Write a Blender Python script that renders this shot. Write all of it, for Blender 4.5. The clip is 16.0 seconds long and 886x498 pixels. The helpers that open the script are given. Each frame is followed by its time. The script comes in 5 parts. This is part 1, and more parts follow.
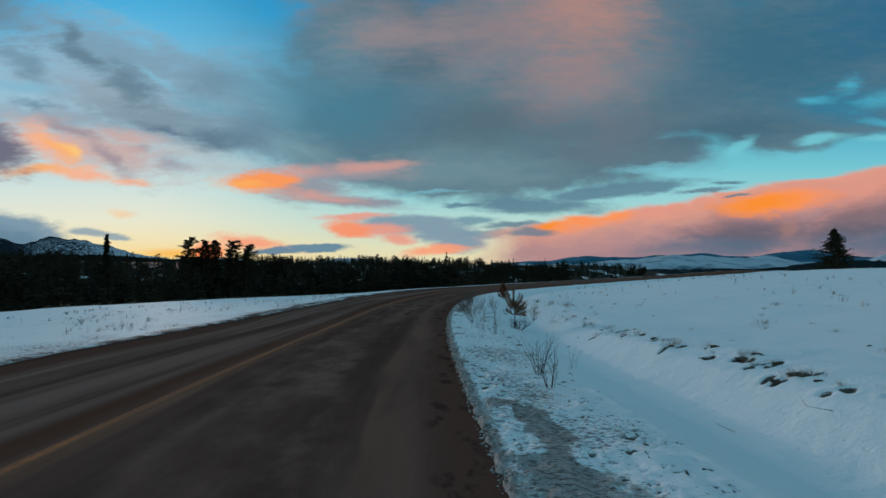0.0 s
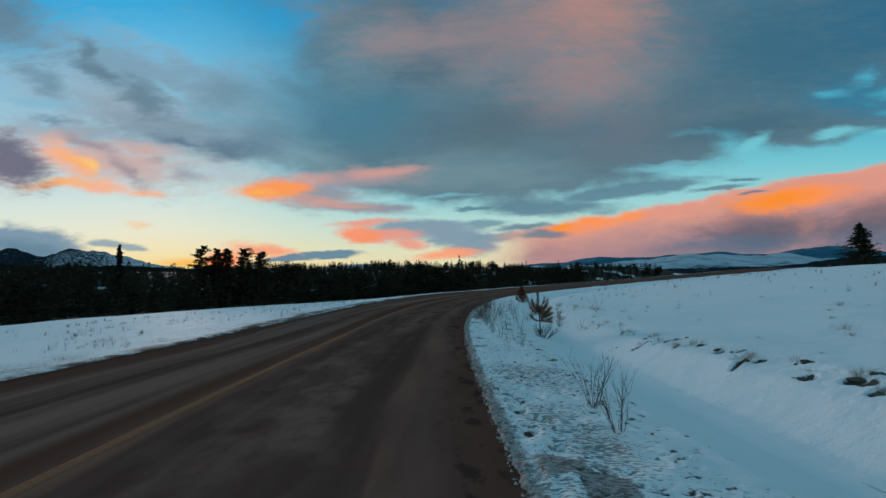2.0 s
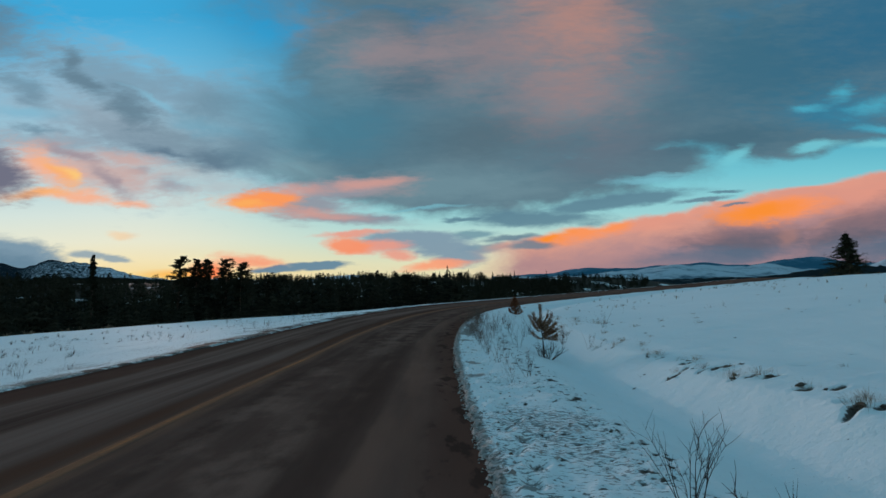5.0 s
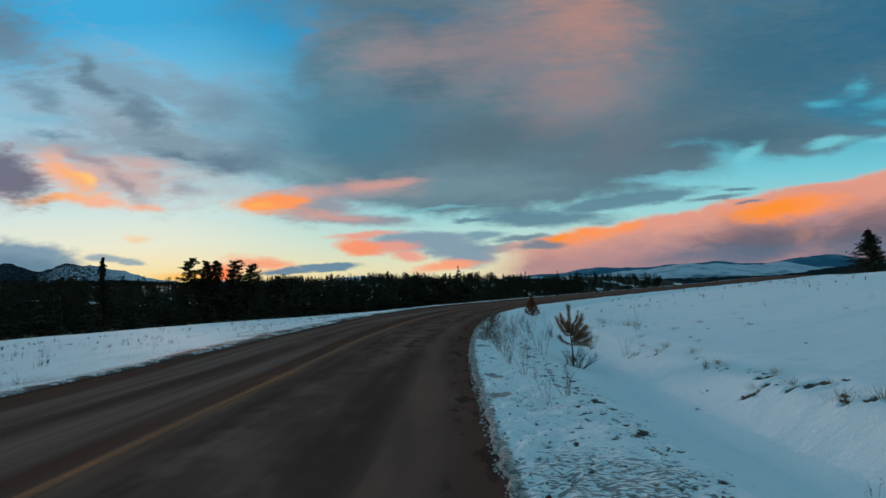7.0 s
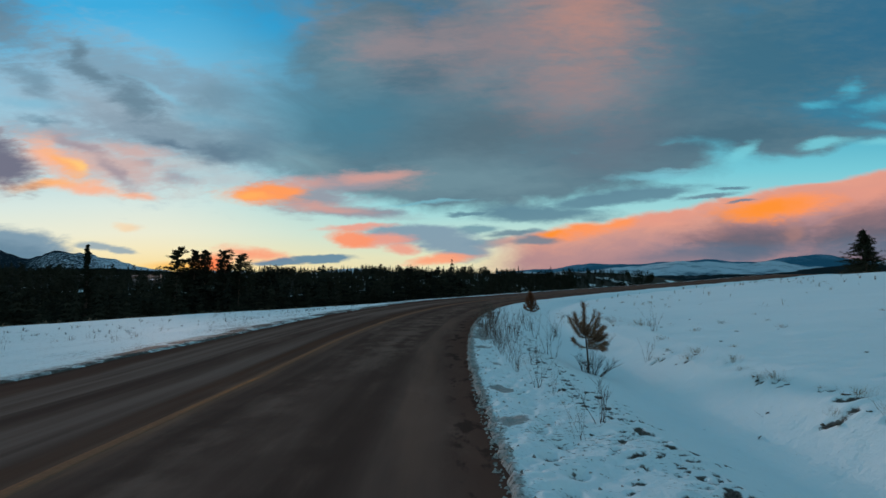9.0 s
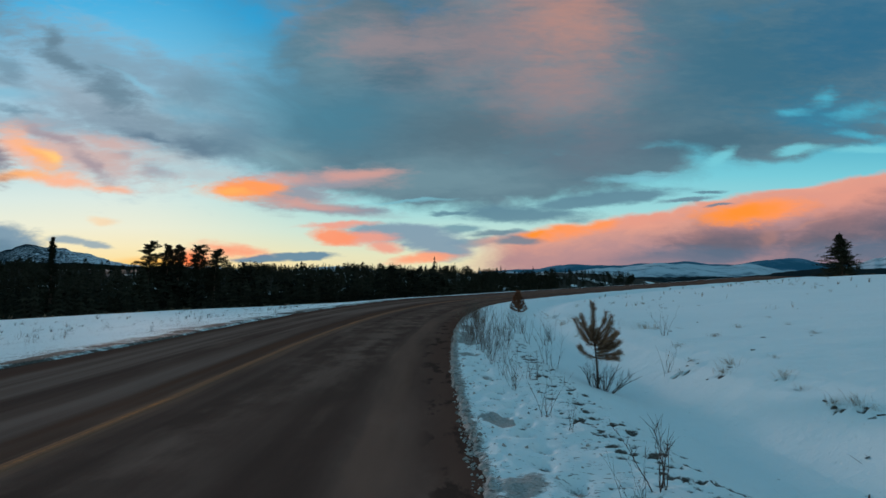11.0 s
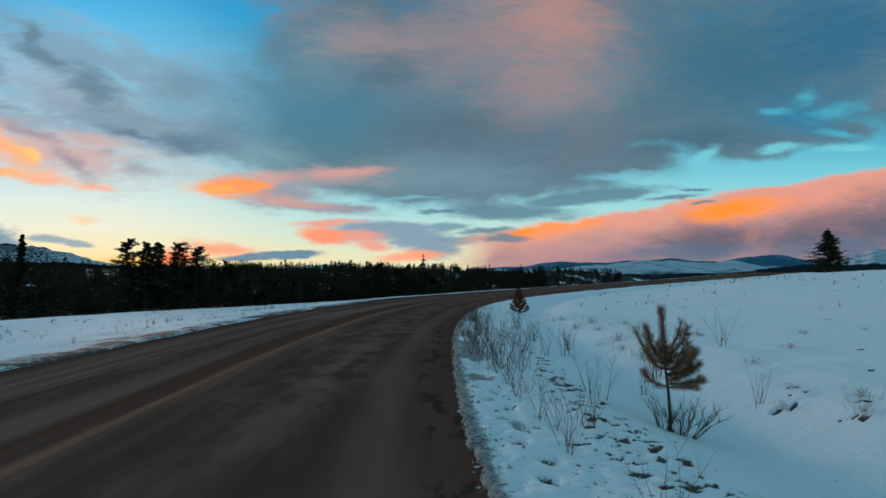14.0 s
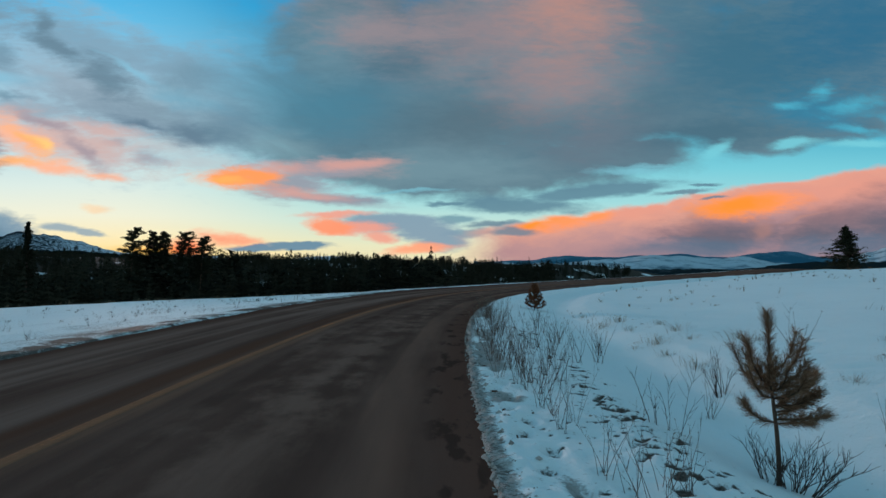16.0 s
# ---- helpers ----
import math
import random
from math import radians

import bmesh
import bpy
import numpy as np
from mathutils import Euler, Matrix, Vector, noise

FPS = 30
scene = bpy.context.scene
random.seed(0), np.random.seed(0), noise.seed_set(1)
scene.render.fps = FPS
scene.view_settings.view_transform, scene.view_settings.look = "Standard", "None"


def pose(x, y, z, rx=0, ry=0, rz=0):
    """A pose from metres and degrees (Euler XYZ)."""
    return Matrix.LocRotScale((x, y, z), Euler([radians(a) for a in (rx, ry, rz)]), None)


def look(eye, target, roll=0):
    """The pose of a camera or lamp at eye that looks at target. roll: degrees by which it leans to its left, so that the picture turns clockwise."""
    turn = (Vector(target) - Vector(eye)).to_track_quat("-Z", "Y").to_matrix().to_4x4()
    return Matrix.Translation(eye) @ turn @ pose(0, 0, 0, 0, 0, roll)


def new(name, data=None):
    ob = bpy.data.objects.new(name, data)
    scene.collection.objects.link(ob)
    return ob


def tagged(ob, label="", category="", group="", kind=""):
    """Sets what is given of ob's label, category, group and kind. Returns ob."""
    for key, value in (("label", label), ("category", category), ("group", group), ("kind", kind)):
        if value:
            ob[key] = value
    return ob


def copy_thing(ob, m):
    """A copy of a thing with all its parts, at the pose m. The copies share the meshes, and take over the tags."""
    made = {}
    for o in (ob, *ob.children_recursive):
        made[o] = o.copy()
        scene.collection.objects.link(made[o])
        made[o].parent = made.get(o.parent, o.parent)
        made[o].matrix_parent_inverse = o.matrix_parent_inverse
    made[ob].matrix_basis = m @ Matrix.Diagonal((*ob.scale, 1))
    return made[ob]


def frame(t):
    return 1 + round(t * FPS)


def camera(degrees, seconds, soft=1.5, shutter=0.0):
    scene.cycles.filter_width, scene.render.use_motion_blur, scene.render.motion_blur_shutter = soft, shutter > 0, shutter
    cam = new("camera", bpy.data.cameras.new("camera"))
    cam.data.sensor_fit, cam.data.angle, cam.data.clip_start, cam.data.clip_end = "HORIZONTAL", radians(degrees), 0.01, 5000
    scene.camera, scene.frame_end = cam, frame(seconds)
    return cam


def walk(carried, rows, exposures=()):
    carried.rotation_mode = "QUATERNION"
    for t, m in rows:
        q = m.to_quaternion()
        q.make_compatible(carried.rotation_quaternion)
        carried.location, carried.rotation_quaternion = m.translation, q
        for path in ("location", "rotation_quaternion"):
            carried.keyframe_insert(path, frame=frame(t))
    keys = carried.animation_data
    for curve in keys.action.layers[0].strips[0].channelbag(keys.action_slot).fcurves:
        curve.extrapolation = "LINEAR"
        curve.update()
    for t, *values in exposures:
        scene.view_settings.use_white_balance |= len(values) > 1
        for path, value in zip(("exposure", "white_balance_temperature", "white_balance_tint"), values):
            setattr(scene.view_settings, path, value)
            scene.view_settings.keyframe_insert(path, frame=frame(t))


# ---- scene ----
cam = camera(84.8, 16.0)

# camera and its walk: seconds, eye, target, roll
rows = [
    (0, (0.896, -1.094, 1.379), (0.896, 0.901, 1.517), -0.0),
    (0.5, (0.841, -0.668, 1.362), (0.76, 1.326, 1.487), 0.2),
    (1, (0.824, -0.24, 1.39), (0.795, 1.754, 1.543), -0.3),
    (1.5, (0.841, 0.193, 1.414), (0.782, 2.188, 1.55), -0.5),
    (2, (0.791, 0.659, 1.398), (0.741, 2.652, 1.553), -1.1),
    (2.5, (0.825, 1.071, 1.395), (0.855, 3.065, 1.544), -0.2),
    (3, (0.809, 1.466, 1.414), (0.758, 3.462, 1.534), 0.2),
    (3.5, (0.769, 1.888, 1.432), (0.744, 3.881, 1.597), -0.8),
    (4, (0.81, 2.282, 1.427), (0.801, 4.275, 1.597), -1.0),
    (6.5, (0.765, 4.631, 1.398), (0.778, 6.616, 1.643), -1.6),
    (7, (0.738, 5.03, 1.393), (0.697, 7.019, 1.596), -1.6),
    (7.5, (0.695, 5.461, 1.415), (0.735, 7.452, 1.597), -1.2),
    (8, (0.704, 5.848, 1.435), (0.725, 7.841, 1.596), -0.8),
    (8.5, (0.632, 6.25, 1.426), (0.616, 8.243, 1.603), -0.7),
    (11, (0.687, 8.676, 1.35), (0.742, 10.668, 1.522), -0.1),
    (11.5, (0.701, 9.135, 1.353), (0.866, 11.121, 1.528), -0.2),
    (12, (0.702, 9.553, 1.382), (0.844, 11.54, 1.558), -0.2),
    (12.5, (0.605, 9.973, 1.385), (0.746, 11.96, 1.559), -0.2),
    (13, (0.608, 10.401, 1.372), (0.771, 12.387, 1.534), 0.5),
    (13.5, (0.577, 10.825, 1.379), (0.643, 12.819, 1.528), 0.3),
    (14, (0.568, 11.31, 1.39), (0.672, 13.301, 1.553), -0.4),
    (14.5, (0.587, 11.695, 1.408), (0.678, 13.687, 1.572), -0.3),
    (15, (0.531, 12.139, 1.372), (0.588, 14.132, 1.535), -0.2),
    (15.5, (0.554, 12.564, 1.371), (0.667, 14.555, 1.524), 0.0),
    (16, (0.55, 12.973, 1.392), (0.623, 14.967, 1.525), 0.3),
]
walk(cam, [(t, look(eye, target, roll)) for t, eye, target, roll in rows], [(0, -0.05), (4, -0.05), (7, -0.02), (11, 0.05), (16, 0.10)])


def lin(r, g, b):
    """Linear colour from 0..255 display values."""
    return tuple((c / 255 / 12.92 if c < 10.3 else ((c / 255 + 0.055) / 1.055) ** 2.4) for c in (r, g, b)) + (1.0,)


# ---------------------------------------------------------------- world: dusk sky with clouds
SUN_AZ, SUN_EL = radians(-29.0), radians(6.0)  # azimuth from +y towards +x

world = bpy.data.worlds.new("dusk_sky")
scene.world = world
world.use_nodes = True
world.cycles.sampling_method, world.cycles.sample_map_resolution = "MANUAL", 256
wt = world.node_tree
wt.nodes.clear()


def wmath(op, a, b=None, clamp=False):
    n = wt.nodes.new("ShaderNodeMath")
    n.operation, n.use_clamp = op, clamp
    for i, v in enumerate((a, b)):
        if v is None:
            continue
        if isinstance(v, (int, float)):
            n.inputs[i].default_value = v
        else:
            wt.links.new(v, n.inputs[i])
    return n.outputs[0]


def wstep(x, lo, hi, a=0.0, b=1.0):
    n = wt.nodes.new("ShaderNodeMapRange")
    n.interpolation_type = "SMOOTHSTEP"
    wt.links.new(x, n.inputs[0])
    for i, v in zip((1, 2, 3, 4), (lo, hi, a, b)):
        n.inputs[i].default_value = v
    return n.outputs[0]


def wmix(fac, a, b):
    n = wt.nodes.new("ShaderNodeMix")
    n.data_type = "RGBA"
    for i, v in ((0, fac), (6, a), (7, b)):
        if isinstance(v, (int, float, tuple)):
            n.inputs[i].default_value = v
        else:
            wt.links.new(v, n.inputs[i])
    return n.outputs[2]


def wramp(x, stops):
    n = wt.nodes.new("ShaderNodeValToRGB")
    while len(n.color_ramp.elements) < len(stops):
        n.color_ramp.elements.new(0.5)
    for e, (p, c) in zip(n.color_ramp.elements, stops):
        e.position, e.color = p, c
    wt.links.new(x, n.inputs[0])
    return n.outputs[0]


def wnoise(vec, scale, detail=4.0, rough=0.55, distort=0.0):
    n = wt.nodes.new("ShaderNodeTexNoise")
    wt.links.new(vec, n.inputs["Vector"])
    n.inputs["Scale"].default_value, n.inputs["Detail"].default_value = scale, detail
    n.inputs["Roughness"].default_value, n.inputs["Distortion"].default_value = rough, distort
    return n


coord = wt.nodes.new("ShaderNodeTexCoord").outputs["Generated"]


def wdot(axis):
    n = wt.nodes.new("ShaderNodeVectorMath")
    n.operation = "DOT_PRODUCT"
    wt.links.new(coord, n.inputs[0])
    n.inputs[1].default_value = axis
    return n.outputs["Value"]


# a flat chart of the sky ahead, tangent to the dome 4 degrees above the road's heading; 8.59 units to the tangent
TILT = radians(3.95)
ahead = wdot((0, math.cos(TILT), math.sin(TILT)))
safe = wmath("MAXIMUM", ahead, 0.2)
cx = wmath("MULTIPLY", wmath("DIVIDE", wdot((1, 0, 0)), safe), 8.586)
cy = wmath("MULTIPLY", wmath("DIVIDE", wdot((0, -math.sin(TILT), math.cos(TILT))), safe), 8.586)
comb = wt.nodes.new("ShaderNodeCombineXYZ")
wt.links.new(cx, comb.inputs[0])
wt.links.new(cy, comb.inputs[1])
flat = comb.outputs[0]


def stretched(sx, sy, shift=0.0):
    n = wt.nodes.new("ShaderNodeMapping")
    wt.links.new(flat, n.inputs["Vector"])
    n.inputs["Scale"].default_value = (sx, sy, 1)
    n.inputs["Location"].default_value = (shift, shift * 0.7, shift * 1.3)
    return n.outputs[0]


def warped(scale, amount, sx=0.6, sy=1.4, shift=0.0):
    """The chart pushed about by noise, for ragged cloud edges."""
    no = wnoise(stretched(sx, sy, shift), scale, 5.0, 0.6)
    sub = wt.nodes.new("ShaderNodeVectorMath")
    sub.operation = "SUBTRACT"
    wt.links.new(no.outputs["Color"], sub.inputs[0])
    sub.inputs[1].default_value = (0.5, 0.5, 0.5)
    mul = wt.nodes.new("ShaderNodeVectorMath")
    mul.operation = "MULTIPLY"
    wt.links.new(sub.outputs[0], mul.inputs[0])
    mul.inputs[1].default_value = (amount * 1.8, amount * 0.8, 0)
    add = wt.nodes.new("ShaderNodeVectorMath")
    wt.links.new(flat, add.inputs[0])
    wt.links.new(mul.outputs[0], add.inputs[1])
    return add.outputs[0]


last_patch = [None]


def blobs(vec, shapes):
    """1 in the middle of the nearest ellipse, 0 on its rim, below 0 outside: x, y, half width, half height, turn.
    Each set is worked out after the one before it, which keeps the shader's memory small."""
    if last_patch[0] is not None:
        chain = wt.nodes.new("ShaderNodeVectorMath")
        chain.operation = "MULTIPLY_ADD"
        wt.links.new(last_patch[0], chain.inputs[0])
        chain.inputs[1].default_value = (1e-9, 1e-9, 1e-9)
        wt.links.new(vec, chain.inputs[2])
        vec = chain.outputs[0]
    least = None
    for x, y, rx, ry, turn in shapes:
        m = wt.nodes.new("ShaderNodeMapping")
        m.vector_type = "TEXTURE"
        wt.links.new(vec, m.inputs["Vector"])
        m.inputs["Location"].default_value = (x, y, 0)
        m.inputs["Rotation"].default_value = (0, 0, radians(turn))
        m.inputs["Scale"].default_value = (rx, ry, 1)
        l = wt.nodes.new("ShaderNodeVectorMath")
        l.operation = "LENGTH"
        wt.links.new(m.outputs[0], l.inputs[0])
        least = l.outputs["Value"] if least is None else wmath("MINIMUM", least, l.outputs["Value"])
    last_patch[0] = wmath("SUBTRACT", 1.0, least)
    return last_patch[0]


def turned(angle, sx, sy, shift=0.0):
    """Chart turned by an angle, then stretched: for streaks that run one way."""
    n = wt.nodes.new("ShaderNodeMapping")
    n.vector_type = "TEXTURE"
    wt.links.new(flat, n.inputs["Vector"])
    n.inputs["Rotation"].default_value = (0, 0, radians(angle))
    n.inputs["Scale"].default_value = (1 / sx, 1 / sy, 1)
    n.inputs["Location"].default_value = (shift, -shift, 0)
    return n.outputs[0]


def wsum(x, *pairs):
    """x plus (noise - 0.5) * amount for each pair."""
    for n, amount in pairs:
        x = wmath("ADD", x, wmath("MULTIPLY", wmath("SUBTRACT", n, 0.5), amount))
    return x


fine = wnoise(stretched(0.7, 1.7), 1.5, 7.0, 0.60, 0.4).outputs["Fac"]
crisp = wnoise(stretched(0.55, 2.0, 7.0), 4.0, 5.0, 0.62, 0.3).outputs["Fac"]
wide = wnoise(stretched(0.40, 0.85, 3.1), 0.9, 6.0, 0.58, 0.5).outputs["Fac"]
broad = wnoise(stretched(0.35, 0.6, 11.0), 0.5, 4.0, 0.5).outputs["Fac"]
streak = wnoise(turned(3, 0.25, 2.2, 2.0), 1.2, 6.0, 0.6).outputs["Fac"]
slant = wnoise(turned(-24, 0.45, 1.25, 4.0), 1.25, 7.0, 0.60, 0.5).outputs["Fac"]
wide_vec = warped(0.8, 0.8, 0.6, 1.0)
mid_vec = warped(1.2, 0.55, 0.6, 1.3, 2.0)
small_vec = warped(2.2, 0.28, 0.6, 1.5, 5.0)


def dab(under, colour, amount, shapes, grain=0.7, noise_out=None, soft=(-0.25, 0.95), vec=None):
    """A patch of cloud laid over what is under it: soft ellipses with noise-torn rims."""
    x = blobs(vec or mid_vec, shapes)
    m = wstep(wsum(x, (noise_out or fine, grain), (crisp, 0.35 + 0.6 * grain)), *soft)
    return wmix(wmath("MULTIPLY", m, amount), under, lin(*colour))


# clear sky: by height and from the warm west to the cooler north
rise = wmath("DIVIDE", wmath("ADD", cy, 0.6), 5.2, clamp=True)
west = wramp(rise, [(0.0, lin(250, 200, 104)), (0.10, lin(250, 222, 156)), (0.15, lin(246, 231, 186)), (0.215, lin(236, 235, 211)), (0.31, lin(216, 231, 224)),
                    (0.40, lin(192, 220, 224)), (0.67, lin(150, 200, 222)), (0.86, lin(100, 186, 226)), (1.0, lin(62, 170, 220))])
north = wramp(rise, [(0.0, lin(240, 210, 160)), (0.12, lin(226, 226, 190)), (0.20, lin(190, 222, 212)), (0.28, lin(156, 213, 216)), (0.40, lin(118, 200, 214)),
                     (0.52, lin(84, 176, 200)), (0.70, lin(40, 136, 172)), (1.0, lin(30, 120, 162))])
clear = wmix(wstep(cx, -5.8, -0.2), west, north)
clear = wmix(wmath("MULTIPLY", wstep(blobs(flat, [(-2.6, 4.7, 1.5, 0.9, 0)]), -0.3, 0.9), 0.9), clear, lin(34, 158, 214))

# thin slanting cloud high in the west
sky = dab(clear, (150, 178, 196), 0.75, [(-6.6, 3.0, 3.2, 1.3, -16), (-4.6, 2.4, 2.6, 0.8, -12)], 1.6, slant, (-0.4, 0.9))
sky = dab(sky, (96, 127, 148), 0.90, [(-8.1, 4.4, 1.5, 0.8, -25)], 1.2, slant)
sky = dab(sky, (122, 156, 177), 0.75, [(-6.0, 3.55, 2.4, 0.50, -18), (-4.4, 3.1, 1.8, 0.55, -14)], 1.5, slant)
sky = dab(sky, (146, 165, 180), 0.80, [(-5.8, 2.62, 1.7, 0.45, -18), (-6.6, 2.3, 1.6, 0.28, -6)], 1.2, slant)
sky = dab(sky, (108, 142, 162), 0.75, [(-7.4, 3.3, 0.8, 0.26, -35), (-7.2, 2.57, 0.6, 0.08, -8)], 1.0, slant)
sky = dab(sky, (128, 153, 170), 0.90, [(-4.8, 2.22, 1.7, 0.42, -12), (-3.4, 2.1, 1.0, 0.5, -10)], 1.0, slant)
sky = dab(sky, (98, 127, 145), 0.85, [(-6.38, 3.38, 0.62, 0.17, -30), (-5.5, 2.87, 0.62, 0.27, -32), (-6.6, 3.75, 0.2, 0.3, 10)], 1.1, slant, (-0.45, 0.9))
sky = dab(sky, (132, 186, 210), 0.85, [(-4.15, 2.52, 0.85, 0.20, -14), (-5.1, 2.98, 0.6, 0.07, -28), (-7.4, 2.85, 1.0, 0.16, -4)], 0.9, slant)
sky = dab(sky, (184, 196, 200), 0.75, [(-4.7, 1.72, 1.3, 0.24, -4), (-3.9, 1.5, 0.9, 0.2, -4)], 1.0, fine)
sky = dab(sky, (98, 124, 144), 0.95, [(-3.95, 1.92, 0.95, 0.20, -3), (-4.9, 2.12, 0.6, 0.10, -16)], 0.7, fine)
sky = dab(sky, (146, 158, 172), 0.85, [(-4.85, 1.50, 0.45, 0.20, 4), (-5.4, 1.78, 0.35, 0.10, 0)], 0.7, fine)

# lit cloud at the western end
sky = dab(sky, (206, 172, 166), 0.85, [(-6.3, 1.78, 1.8, 0.50, -12), (-5.6, 2.0, 0.9, 0.22, -8), (-8.0, 1.8, 1.0, 0.6, 0)], 1.1, fine)
sky = dab(sky, (250, 182, 148), 0.95, [(-7.1, 1.90, 0.75, 0.36, -35), (-6.4, 1.31, 0.95, 0.14, -7), (-5.6, 1.20, 0.45, 0.085, -4)], 0.9, fine)
sky = dab(sky, (254, 180, 116), 0.95, [(-7.15, 1.39, 0.85, 0.12, 0), (-6.85, 1.75, 0.55, 0.16, -42)], 0.9, fine)
sky = dab(sky, (255, 204, 124), 0.9, [(-6.72, 1.73, 0.26, 0.12, -42)], 0.6, fine)
sky = dab(sky, (160, 148, 158), 0.85, [(-5.95, 1.58, 0.6, 0.15, -40), (-6.6, 2.12, 0.6, 0.12, -20)], 0.8, fine)
sky = dab(sky, (106, 110, 130), 0.95, [(-7.95, 1.80, 0.75, 0.46, -25)], 1.0, fine, (-0.3, 0.6), small_vec)

# the great grey deck: its own colours first, then its outline
tone = wsum(wide, (broad, 0.5), (fine, 0.35))
deck_col = wramp(tone, [(0.25, lin(82, 112, 128)), (0.5, lin(96, 124, 138)), (0.75, lin(112, 138, 150))])
deck_col = dab(deck_col, (92, 138, 160), 0.85, [(-3.2, 2.7, 1.3, 1.3, 0)], 0.8, slant)
deck_col = dab(deck_col, (72, 124, 146), 0.90, [(-1.8, 2.5, 2.1, 0.95, 0)], 0.8, wide)
deck_col = dab(deck_col, (84, 106, 119), 0.80, [(0.9, 2.25, 2.0, 0.55, 2)], 1.0, wide)
deck_col = dab(deck_col, (112, 142, 154), 0.80, [(0.2, 1.35, 2.6, 0.45, -2), (-2.4, 1.75, 1.0, 0.3, -8)], 1.0, streak)
deck_col = dab(deck_col, (100, 112, 126), 0.80, [(3.1, 2.0, 1.7, 0.7, 6)], 0.9, wide)
deck_col = dab(deck_col, (60, 107, 130), 0.95, [(5.8, 3.5, 2.9, 1.6, -5)], 0.7, wide)
deck_col = dab(deck_col, (44, 104, 136), 0.90, [(7.9, 4.1, 1.9, 1.4, 0)], 0.7, wide)
deck_col = dab(deck_col, (70, 104, 122), 0.85, [(5.2, 2.05, 1.9, 0.36, 5)], 0.9, fine)
deck_col = dab(deck_col, (102, 138, 154), 0.75, [(-1.7, 3.5, 1.0, 0.8, 20)], 0.9, slant)
deck_col = dab(deck_col, (148, 130, 133), 0.88, [(0.9, 3.9, 3.4, 1.15, -3), (2.3, 3.1, 1.9, 1.0, 0)], 1.0, wide, (-0.2, 1.2))
deck_col = dab(deck_col, (150, 136, 140), 0.70, [(-0.7, 3.8, 1.3, 0.35, 4)], 0.9, fine)
deck_col = dab(deck_col, (188, 138, 125), 0.88, [(2.6, 4.6, 1.5, 1.5, 15)], 0.9, wide, (-0.2, 1.3))
deck_col = dab(deck_col, (178, 150, 150), 0.75, [(-1.3, 1.42, 1.0, 0.22, 4)], 0.9, fine)
deck_shapes = [(2.2, 3.2, 5.2, 1.8, 0), (-0.8, 2.4, 3.1, 1.15, -3), (-1.35, 3.8, 1.6, 1.0, 25), (5.2, 2.9, 3.8, 1.10, 3), (1.0, 1.50, 2.9, 0.55, -2), (-2.7, 2.1, 1.5, 0.65, -8), (7.4, 3.6, 3.2, 1.4, 0),
               (6.4, 2.15, 1.7, 0.42, 5), (2.2, 5.6, 6.8, 1.7, 0), (7.4, 2.28, 1.4, 0.26, 2), (3.6, 1.75, 1.6, 0.35, 4), (-2.3, 1.75, 1.5, 0.42, -10), (-0.3, 1.35, 2.2, 0.42, -6), (-3.6, 2.5, 1.2, 0.7, -10)]
deck = wstep(wsum(blobs(wide_vec, deck_shapes), (wide, 0.70), (fine, 0.60)), -0.24, 0.26)
deck = wmath("MULTIPLY", deck, wstep(wsum(cx, (slant, 3.2)), -4.9, -1.7, 0.25, 0.97))
sky = wmix(deck, sky, deck_col)
sky = dab(sky, (40, 126, 160), 0.70, [(7.25, 2.55, 1.3, 0.5, 0)], 1.0, fine, (-0.4, 1.1))
sky = dab(sky, (78, 176, 202), 0.80, [(7.16, 2.90, 0.28, 0.13, 0), (6.55, 2.66, 0.34, 0.08, 3), (7.85, 2.62, 0.55, 0.16, 8), (7.85, 2.2, 0.4, 0.07, -6)], 2.2, fine, (-0.5, 1.2))
sky = dab(sky, (116, 200, 214), 0.9, [(5.2, 1.78, 0.42, 0.16, 30), (6.75, 1.95, 0.55, 0.11, 8), (7.9, 1.95, 0.8, 0.09, 0)], 0.8, fine, (-0.2, 0.7), small_vec)

# slate streaks under the deck
sky = dab(sky, (94, 132, 150), 0.92, [(1.6, 0.78, 1.35, 0.17, -3), (3.4, 1.08, 1.25, 0.15, 5), (2.6, 0.98, 0.9, 0.16, 8), (0.4, 0.80, 0.5, 0.05, 0), (5.0, 1.18, 0.3, 0.04, 4)], 0.9, streak, (-0.25, 0.6), small_vec)
sky = dab(sky, (108, 148, 164), 0.85, [(0.55, 0.52, 0.42, 0.085, 2), (0.75, 0.28, 0.55, 0.10, 3), (-1.3, 0.83, 0.6, 0.07, 0), (1.5, 0.38, 0.5, 0.10, 0)], 0.7, streak, (-0.2, 0.6), small_vec)
sky = dab(sky, (120, 184, 200), 0.7, [(3.7, 1.42, 1.0, 0.07, 3), (4.0, 1.5, 0.6, 0.05, 3), (-0.3, 1.0, 0.9, 0.05, 3)], 0.9, streak, (-0.2, 0.7), small_vec)

# cloud over the mountain, and the slate bar behind the woods
sky = dab(sky, (116, 148, 170), 0.95, [(-7.7, 0.33, 1.2, 0.34, -9), (-7.9, 0.2, 1.9, 0.3, -10)], 0.7, fine, (-0.2, 0.45), small_vec)
sky = dab(sky, (92, 126, 148), 0.7, [(-7.6, 0.16, 1.5, 0.22, -9)], 0.8, fine)
sky = dab(sky, (124, 155, 176), 0.8, [(-6.3, 0.30, 0.48, 0.10, -6), (-5.85, 0.22, 0.42, 0.06, -6)], 0.6, fine, (-0.15, 0.6), small_vec)

